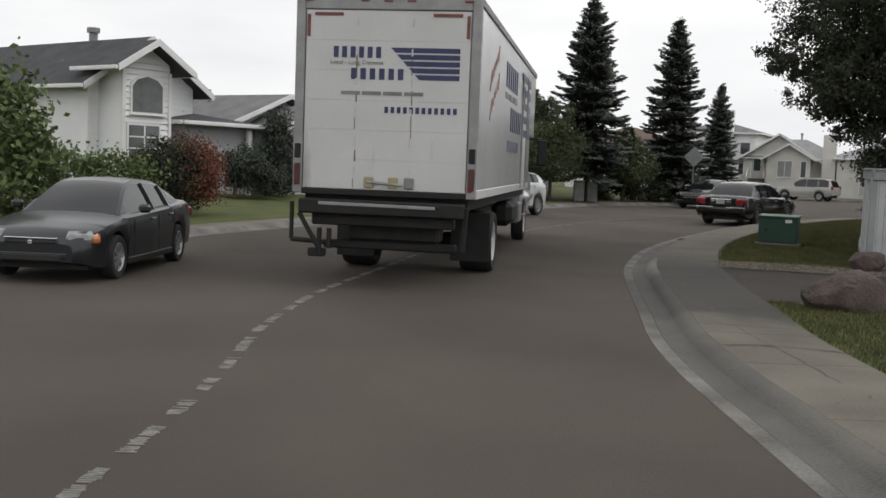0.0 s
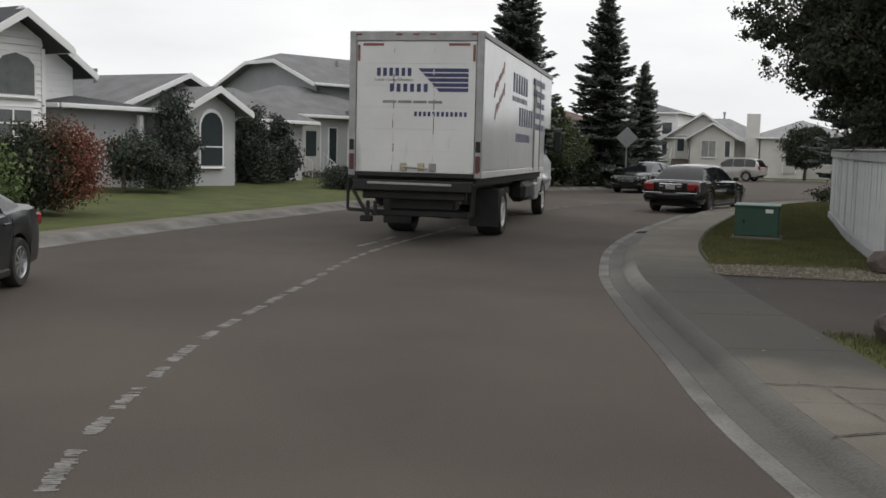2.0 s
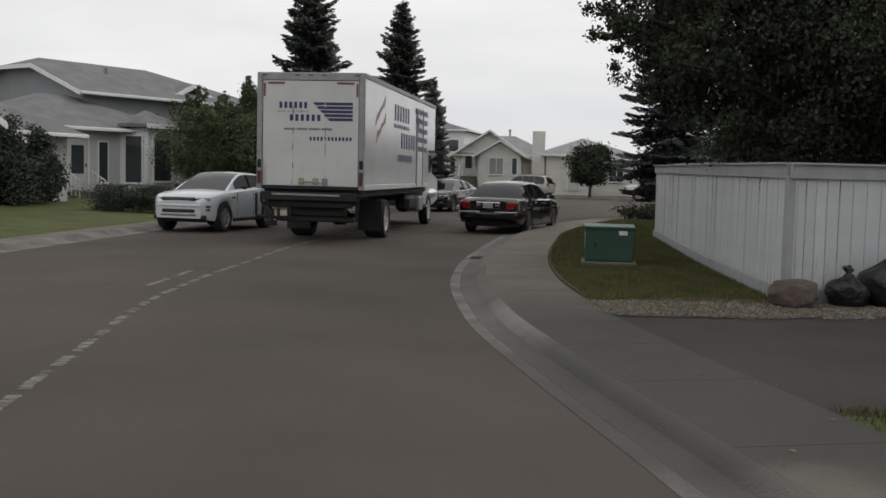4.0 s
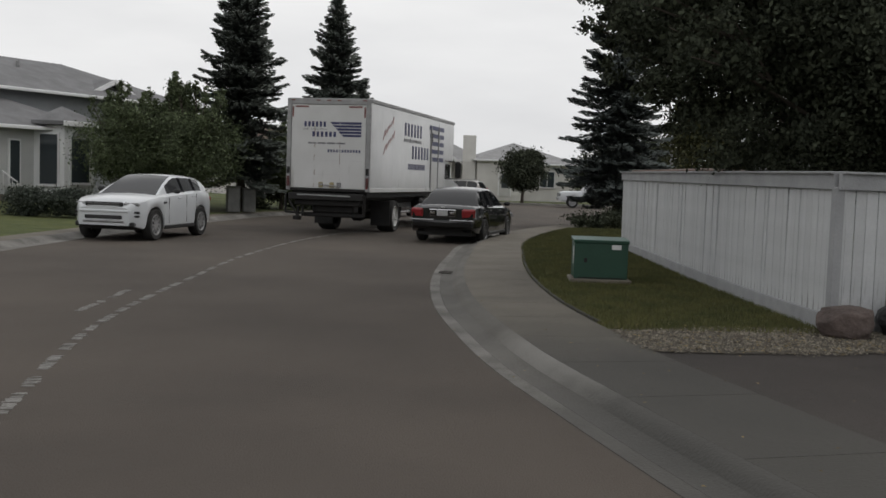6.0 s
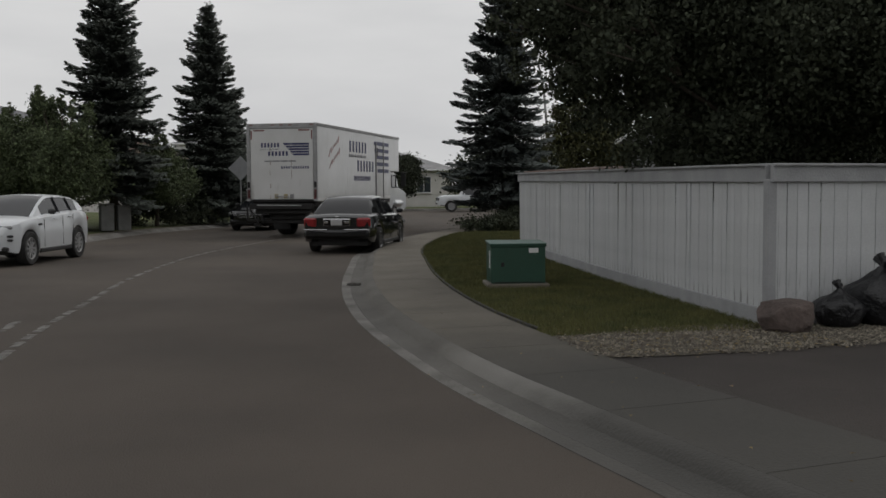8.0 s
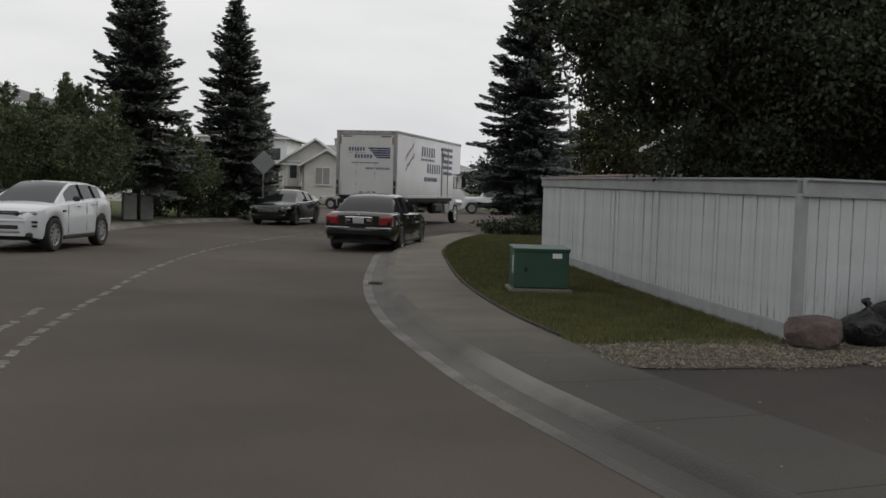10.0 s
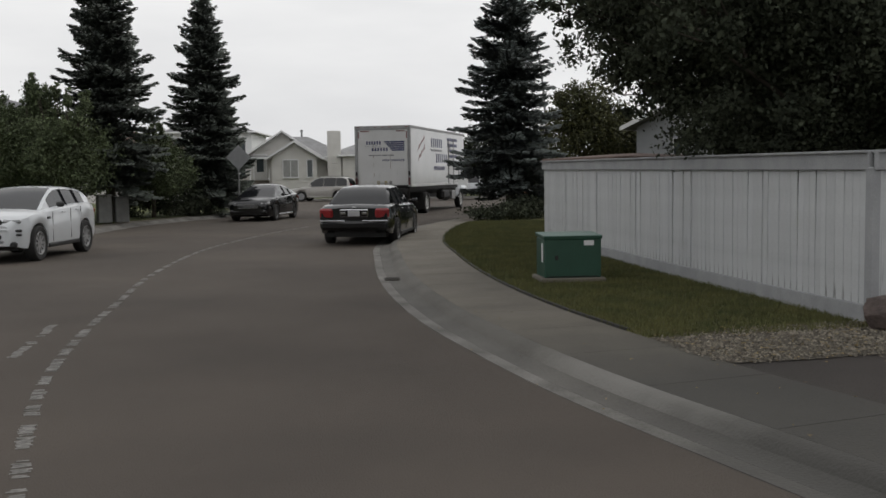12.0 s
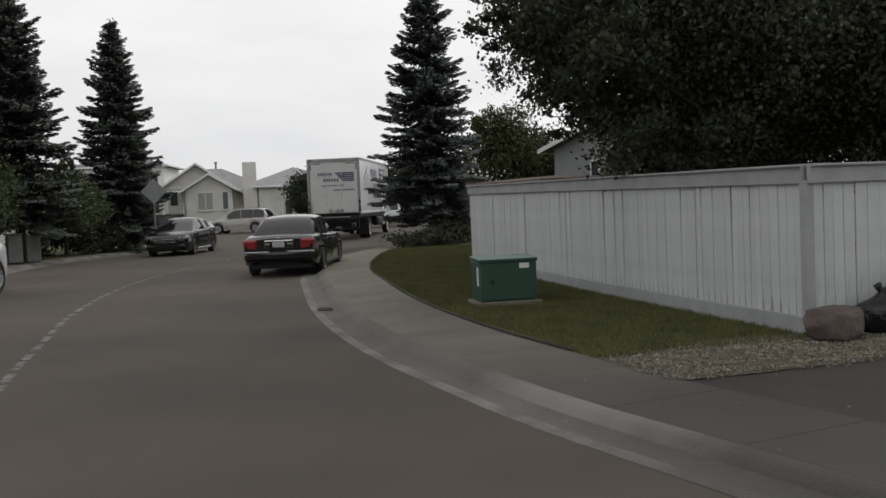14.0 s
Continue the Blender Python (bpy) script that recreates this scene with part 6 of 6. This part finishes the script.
# ---- street furniture ----
ub = thing("utility_box", pose(2.76, 16.30, 0.115, 0, 0, -6), "dark green metal utility box on a concrete pad", "utility box")
part("pad", boxed((0, 0, 0.045), (0.98, 0.80, 0.07), (0, 0, 0), 0.015), M_CONCRETE, ub)
part("cabinet", boxed((0, 0, 0.37), (0.86, 0.66, 0.58), (0, 0, 0), 0.012), M_BOXGREEN, ub)
part("lid", boxed((0, 0, 0.690), (0.89, 0.69, 0.045), (2, 0, 0), 0.008), M_BOXGREEN, ub)
part("lid_top", boxed((0, 0, 0.718), (0.90, 0.70, 0.012), (2, 0, 0), 0.004), M_BOXLID, ub, "sun-faded pale green lid")
part("sticker", boxed((0.24, -0.336, 0.60), (0.15, 0.006, 0.075)), M_LABELWHITE, ub, "small pale sticker")
part("sticker", boxed((-0.435, -0.16, 0.45), (0.006, 0.10, 0.28)), M_LABELWHITE, ub, "upright pale sticker")
part("door_edge", boxed((0, -0.334, 0.10), (0.74, 0.006, 0.012)), M_STEEL, ub)
part("lock", boxed((-0.25, -0.338, 0.38), (0.05, 0.02, 0.07), (0, 0, 0), 0.008), M_STEEL, ub)
sign = thing("warning_sign", pose(-2.1, 46.5, 0.1, 0, 0, 8), "grey back of a diamond road sign on a steel post", "sign")
part("post", tube(bmesh.new(), (0, 0, -0.1), (0, 0, 2.9), 0.035), M_POST, sign)
part("plate", boxed((0, -0.05, 2.52), (0.76, 0.012, 0.76), (0, 45, 0), 0.004), M_SIGN, sign)
bin_at = thing("wheeled_bin", pose(13.0, 51.6, 0.11, 0, 0, 10), "dark upright wheeled rubbish bin beside the far verge", "bin")
bin_bm = bmesh.new()
lo4 = [bin_bm.verts.new((x * 0.24, y * 0.24, 0.02)) for x, y in ((-1, -1), (1, -1), (1, 1), (-1, 1))]
hi4 = [bin_bm.verts.new((x * 0.30, y * 0.30, 1.0)) for x, y in ((-1, -1), (1, -1), (1, 1), (-1, 1))]
bin_bm.faces.new(lo4[::-1])
bin_bm.faces.new(hi4)
for k in range(4):
    bin_bm.faces.new((lo4[k], lo4[(k + 1) % 4], hi4[(k + 1) % 4], hi4[k]))
bmesh.ops.bevel(bin_bm, geom=bin_bm.edges[:], offset=0.03, segments=2, affect="EDGES")
part("bin_body", bin_bm, M_PLASTIC, bin_at, smooth=40)
part("lid", boxed((0, 0.0, 1.04), (0.66, 0.68, 0.07), (4, 0, 0), 0.025), M_PLASTIC, bin_at)
for x in (-0.22, 0.22):
    part("bin_wheel", tube(bmesh.new(), (x - 0.03, 0.24, 0.10), (x + 0.03, 0.24, 0.10), 0.10, sides=16), M_TYRE, bin_at)
for x, y, h in ((-7.0, 40.7, 1.0), (-6.45, 41.2, 0.92)):
    pd = thing("utility_pedestal", pose(x, y, 0.15, 0, 0, 20), "weathered grey utility pedestal on the verge", "utility box", "pedestals")
    part("cabinet", boxed((0, 0, h / 2), (0.50, 0.4, h), (0, 0, 0), 0.03), M_PEDESTAL, pd)
    part("cap", boxed((0, 0, h + 0.02), (0.54, 0.44, 0.05), (0, 0, 0), 0.015), M_PEDESTAL, pd)
grate = thing("drain_grate", pose(0.40, 18.45, 0.004, 0, 0, -6), "rusty iron drain grate in the gutter", "drain", kind="structure")
part("grate_frame", boxed((0, 0, 0.0), (0.34, 0.46, 0.012)), M_IRON, grate)
for k in range(8):
    part("grate_bar", boxed((0, -0.19 + k * 0.054, 0.008), (0.30, 0.022, 0.012)), M_GUTTER if k % 2 else M_IRON, grate)
lamp = thing("street_lamp", pose(15.0, 56, 0.1, 0, 0, 0), "thin street lamp with a curved arm", "street lamp")
bm = tube(bmesh.new(), (0, 0, -0.1), (-0.45, 0, 6.0), 0.10, 0.065)
for a, b in (((-0.45, 0, 6.0), (-0.62, 0, 7.6)), ((-0.62, 0, 7.6), (-0.86, 0, 8.5)), ((-0.86, 0, 8.5), (-1.25, 0, 9.0)), ((-1.25, 0, 9.0), (-1.75, 0, 9.15))):
    tube(bm, a, b, 0.06, 0.05)
part("mast", bm, M_POST, lamp, smooth=40)
part("lantern", boxed((-2.0, 0, 9.15), (0.7, 0.22, 0.12), (0, 5, 0), 0.04), M_POST, lamp)


# ---- stones, bags and litter ----
def boulder(at, size, seed, label, yaw=0):
    rng = np.random.default_rng(seed)
    bm = bmesh.new()
    bmesh.ops.create_icosphere(bm, subdivisions=5, radius=1)
    off = Vector(rng.uniform(-9, 9, 3))
    chips = [(Vector(rng.normal(size=3)).normalized(), rng.uniform(0.62, 0.85)) for _ in range(11)]
    for v in bm.verts:
        p = v.co.copy()
        k = 1 + 0.24 * noise.noise(p * 1.3 + off) + 0.12 * noise.noise(p * 3.1 + off) + 0.05 * noise.noise(p * 8 + off)
        q = p * k
        q = Vector([math.copysign(abs(c) ** 0.80, c) for c in q])
        for d, h in chips:
            q -= d * max(0.0, q.dot(d) - h) * 0.85
        v.co = Vector((q.x * size[0], q.y * size[1], max(q.z, -0.75) * size[2]))
    t = part("boulder", bm, M_ROCK, None, smooth=38)
    t.matrix_basis = pose(*at, 0, 0, yaw)
    return tagged(t, label, "boulder", "boulders")


boulder((4.33, 10.66, 0.28), (0.295, 0.26, 0.24), 3, "rounded pinkish granite boulder by the fence corner")
boulder((3.66, 4.50, 0.27), (0.50, 0.42, 0.34), 5, "large flat pinkish boulder on the lawn", 12)


def bag(at, size, seed, lean):
    rng = np.random.default_rng(seed)
    bm = bmesh.new()
    bmesh.ops.create_icosphere(bm, subdivisions=4, radius=1)
    off = Vector(rng.uniform(-9, 9, 3))
    for v in bm.verts:
        p = v.co.copy()
        fold = 1 + 0.12 * noise.noise(p * 2.2 + off) + 0.07 * noise.noise(Vector((p.x * 7, p.y * 7, p.z * 1.5)) + off)
        neck = 1.0 if p.z < 0.3 else max(0.16, 1 - 1.25 * (p.z - 0.3))
        v.co = Vector((p.x * fold * neck * size, p.y * fold * neck * size, (max(p.z, -0.72) * 0.95) * size * fold))
    t = thing("rubbish_bag", pose(at[0], at[1], at[2], 0, lean, seed * 40), "tied black plastic rubbish bag against the fence", "bag", "rubbish bags")
    part("sack", bm, M_BAG, t, smooth=60)
    tie = bmesh.new()
    for a in (-50, 25, 70):
        tube(tie, (0, 0, size * 0.86), (size * 0.42 * math.sin(radians(a)), 0.03, size * (0.95 + 0.30 * math.cos(radians(a)))), size * 0.05, size * 0.12, 7)
    part("tied_ears", tie, M_BAG, t, smooth=60)


bag((5.12, 10.88, 0.31), 0.27, 1, 6)
bag((5.74, 10.98, 0.42), 0.41, 2, -5)

# gravel pieces and grass, too many to count
rng = np.random.default_rng(5)
gv, gf = [], []
for k in range(13000):
    x, y = rng.uniform(1.75, 6.8), rng.uniform(9.2, 11.4)
    edge = 0.25 * math.sin(x * 5) + 0.15 * math.sin(x * 11) + 0.3 * rng.normal()
    low = 9.44 + max(0, x - 3.8) * 0.24 + edge * 0.22
    if y < low or y > min(10.75 + (x - 1.9) * 0.36, 11.2 + max(0, x - 4.3) * 0.18) + edge * 0.12 or x < 1.82 + 0.05 * rng.normal():
        continue
    s = rng.uniform(0.006, 0.017) * (1.7 if rng.random() < 0.06 else 1.0)
    a = rng.uniform(0, 6.28)
    i = len(gv)
    for u, v, h in ((-1, -0.7, -0.3), (1.2, -0.8, -0.3), (0.9, 0.8, -0.3), (-0.8, 0.9, -0.3), (0.1 + rng.normal() * 0.3, rng.normal() * 0.3, rng.uniform(0.3, 0.9))):
        gv.append((x + s * (u * math.cos(a) - v * math.sin(a)), y + s * (u * math.sin(a) + v * math.cos(a)), 0.124 + s * h + 0.008))
    gf += [(i, i + 1, i + 4), (i + 1, i + 2, i + 4), (i + 2, i + 3, i + 4), (i + 3, i, i + 4)]
tagged(raw("gravel", gv, gf, M_PEBBLE), "scattered pale crushed stones", "gravel", kind="stuff")


def blades(name, count, inside, seed, label, h0=0.03, h1=0.075):
    rng = np.random.default_rng(seed)
    v, f = [], []
    for x, y, z in inside(rng, count):
        a, h, w = rng.uniform(0, 6.28), rng.uniform(h0, h1), 0.006
        lx, ly = rng.normal() * 0.02, rng.normal() * 0.02
        i = len(v)
        c, s = math.cos(a) * w, math.sin(a) * w
        v += [(x - c, y - s, z), (x + c, y + s, z), (x + lx, y + ly, z + h)]
        f.append((i, i + 1, i + 2))
    tagged(raw(name, v, f, M_BLADE), label, "grass", kind="stuff")


def verge(rng, count):
    back = np.array(lawn_r)
    ys = rng.uniform(10.8, 36, count)
    x0 = np.interp(ys, back[:, 1], back[:, 0])
    x1 = np.interp(ys, [p.y for p in FENCE] + [37], [p.x for p in FENCE] + [9.0])
    xs = x0 + (x1 - x0) * rng.uniform(0, 1, count)
    return zip(xs, ys, np.full(count, 0.113))


def near_lawn(rng, count):
    back = np.array(lawn_r)
    ys = rng.uniform(-2, 4.8, count)
    x0 = np.interp(ys, back[:, 1], back[:, 0])
    return zip(x0 + rng.uniform(0, 3.5, count) ** 1.0, ys, np.full(count, 0.116))


blades("grass", 110000, verge, 6, "short grass of the verge")
blades("grass", 30000, near_lawn, 7, "short grass around the boulder")

lv, lf = [], []
rng = np.random.default_rng(17)
for k in range(420):
    y = rng.uniform(-2, 16) if k < 90 else rng.uniform(9.3, 11.2)
    back = np.array(lawn_r)
    x0 = float(np.interp(y, back[:, 1], back[:, 0]))
    x = x0 + (rng.uniform(0.0, 2.6) if k >= 90 else rng.uniform(-1.7, 0.1) if k % 3 else rng.uniform(0, 2.2))
    a, sz, z = rng.uniform(0, 6.28), rng.uniform(0.012, 0.03), (0.142 if k >= 90 else 0.128) if x > x0 - 1.1 else 0.012 + 0.10 * max(0, min(1, (x - x0 + 1.35) / 0.3))
    c, d = math.cos(a) * sz, math.sin(a) * sz
    i = len(lv)
    lv += [(x - c, y - d, z), (x + d * 0.6, y - c * 0.6, z + 0.008), (x + c, y + d, z + 0.003), (x - d * 0.6, y + c * 0.6, z + 0.006)]
    lf.append((i, i + 1, i + 2, i + 3))
M_FALLEN = mat("fallen_leaf", (0.13, 0.095, 0.045), (0.24, 0.18, 0.08), rough=0.8, scale=9, bump=0, island=0.4)
tagged(raw("fallen_leaves", lv, lf, M_FALLEN), "scattered small yellow-brown fallen leaves", "leaves", kind="stuff")

# ---- worn lane line: ragged broken dashes ----
LINE = smooth_line([(0.9, -9.0), (0.2, -6.4), (-0.30, -4.87), (-0.75, -3.32), (-1.29, -1.72), (-1.90, -0.16), (-2.40, 1.5), (-2.80, 3.2), (-3.10, 5.2), (-3.40, 7.3), (-3.66, 9.0), (-3.84, 10.6),
                    (-3.92, 12.4), (-3.92, 14.4), (-3.87, 16.4), (-3.76, 20.4), (-3.3, 25), (-2.7, 28.4), (-2.0, 31), (-1.1, 34), (0.4, 38)], 0.1)
marks = thing("road_marking", Matrix(), "worn broken pale line painted on the asphalt", "road marking", kind="structure")
rng = random.Random(12)
k = 4
while k < len(LINE) - 10:
    length = rng.randint(4, 7)
    bm = bmesh.new()
    for j in range(length):
        for sub in range(3):
            if rng.random() < 0.14:
                continue
            p = LINE[min(k + j, len(LINE) - 1)]
            d = (LINE[min(k + j + 1, len(LINE) - 1)] - p).normalized()
            q = p + d * (0.033 * sub)
            w = 0.055 + rng.uniform(-0.018, 0.008)
            o = rng.uniform(-0.008, 0.008)
            box(bm, (q.x + d.y * o, q.y - d.x * o, 0.003), (2 * w, 0.026, 0.004), (0, 0, math.degrees(math.atan2(d.y, d.x)) - 90 + rng.uniform(-9, 9)))
    part("dash", bm, M_LINE, marks)
    k += length + rng.randint(2, 3)
bm = bmesh.new()
for j in range(22):
    if rng.random() < 0.8:
        box(bm, (-4.38 + rng.uniform(-0.02, 0.02), 12.1 + j * 0.105, 0.003), (0.10, 0.07, 0.004), (0, 0, rng.uniform(-8, 8)))
part("dash", bm, M_LINE, marks)

# ---- pavement slabs, with joints and a long crack ----
pave = thing("pavement", Matrix(), "grey concrete footpath slabs with cracked joints", "pavement", kind="structure")
tagged(strip("bedding", RIGHT_EDGE, [(0.56, 0.09), (WALK_BACK, 0.098), (WALK_BACK + 0.02, -0.05)], M_CRACK, pave))
SLAB = 3
rng = random.Random(3)
for k in range(0, len(RIGHT_EDGE) - SLAB, SLAB):
    if RIGHT_EDGE[k].y > 46:
        break
    bm = bmesh.new()
    grid = []
    for j in range(SLAB + 1):
        row = []
        for o in (0.562, 1.1, WALK_BACK):
            p = aside(RIGHT_EDGE, k + j, o)
            d = (RIGHT_EDGE[k + SLAB] - RIGHT_EDGE[k]).normalized()
            p = p + d * (0.004 if j == 0 else -0.004 if j == SLAB else 0)
            row.append(bm.verts.new((p.x, p.y, 0.112 + 0.006 * (o - 0.5))))
        grid.append(row)
    for a, b in zip(grid, grid[1:]):
        for j in range(2):
            bm.faces.new((a[j], a[j + 1], b[j + 1], b[j]))
    bmesh.ops.recalc_face_normals(bm, faces=bm.faces[:])
    if sum(f.normal.z for f in bm.faces) < 0:
        bmesh.ops.reverse_faces(bm, faces=bm.faces[:])
    bmesh.ops.solidify(bm, geom=bm.faces[:], thickness=0.03)
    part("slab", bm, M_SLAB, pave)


def crack(points, width, seed):
    rng = random.Random(seed)
    bm = bmesh.new()
    last = None
    line = smooth_line(points, 0.06)
    for i, p in enumerate(line):
        w = width * rng.uniform(0.4, 1.2)
        q = aside(line, i, rng.uniform(-0.014, 0.014))
        pair = [bm.verts.new((aside(line, i, s * w) + (q - p)) + Vector((0, 0, 0.1235))) for s in (-1, 1)]
        if last:
            bm.faces.new((last[0], last[1], pair[1], pair[0]))
        last = pair
    bmesh.ops.recalc_face_normals(bm, faces=bm.faces[:])
    part("crack", bm, M_CRACK, pave)


crack([(2.12, 2.3), (2.5, 2.38), (3.0, 2.42), (3.4, 2.5)], 0.010, 1)
crack([(2.45, 0.95), (2.8, 1.15), (3.1, 1.2), (3.7, 1.15)], 0.012, 2)
crack([(2.55, 2.35), (2.72, 1.75), (2.95, 1.2), (3.2, 0.5), (3.5, -0.4)], 0.004, 3)
edging = strip("lawn_edging", [p for p in (aside(RIGHT_EDGE, k, WALK_BACK + 0.03) for k in range(len(RIGHT_EDGE))) if 11.0 < p.y < 34], [(-0.03, 0.10), (-0.02, 0.145), (0.02, 0.145), (0.03, 0.10)], M_STEEL)
tagged(edging, "thin dark edging along the verge", "edging", kind="structure")


# ---- what moves ----
def motions():
    walk(truck, [(t, pose(x, y, 0, 0, 0, a)) for t, x, y, a in TRUCK])
    times = [k / 10 for k in range(141)]
    ts, xs, ys = [r[0] for r in TRUCK], [r[1] for r in TRUCK], [r[2] for r in TRUCK]
    px, py = np.interp(times, ts, xs), np.interp(times, ts, ys)
    gone = np.concatenate([[0], np.cumsum(np.hypot(np.diff(px), np.diff(py)))])
    for w, x, y in WHEELS:
        walk(w, [(t, pose(x, y, 0.5, -math.degrees(g / 0.5), 0, 0)) for t, g in zip(times, gone)])


motions()
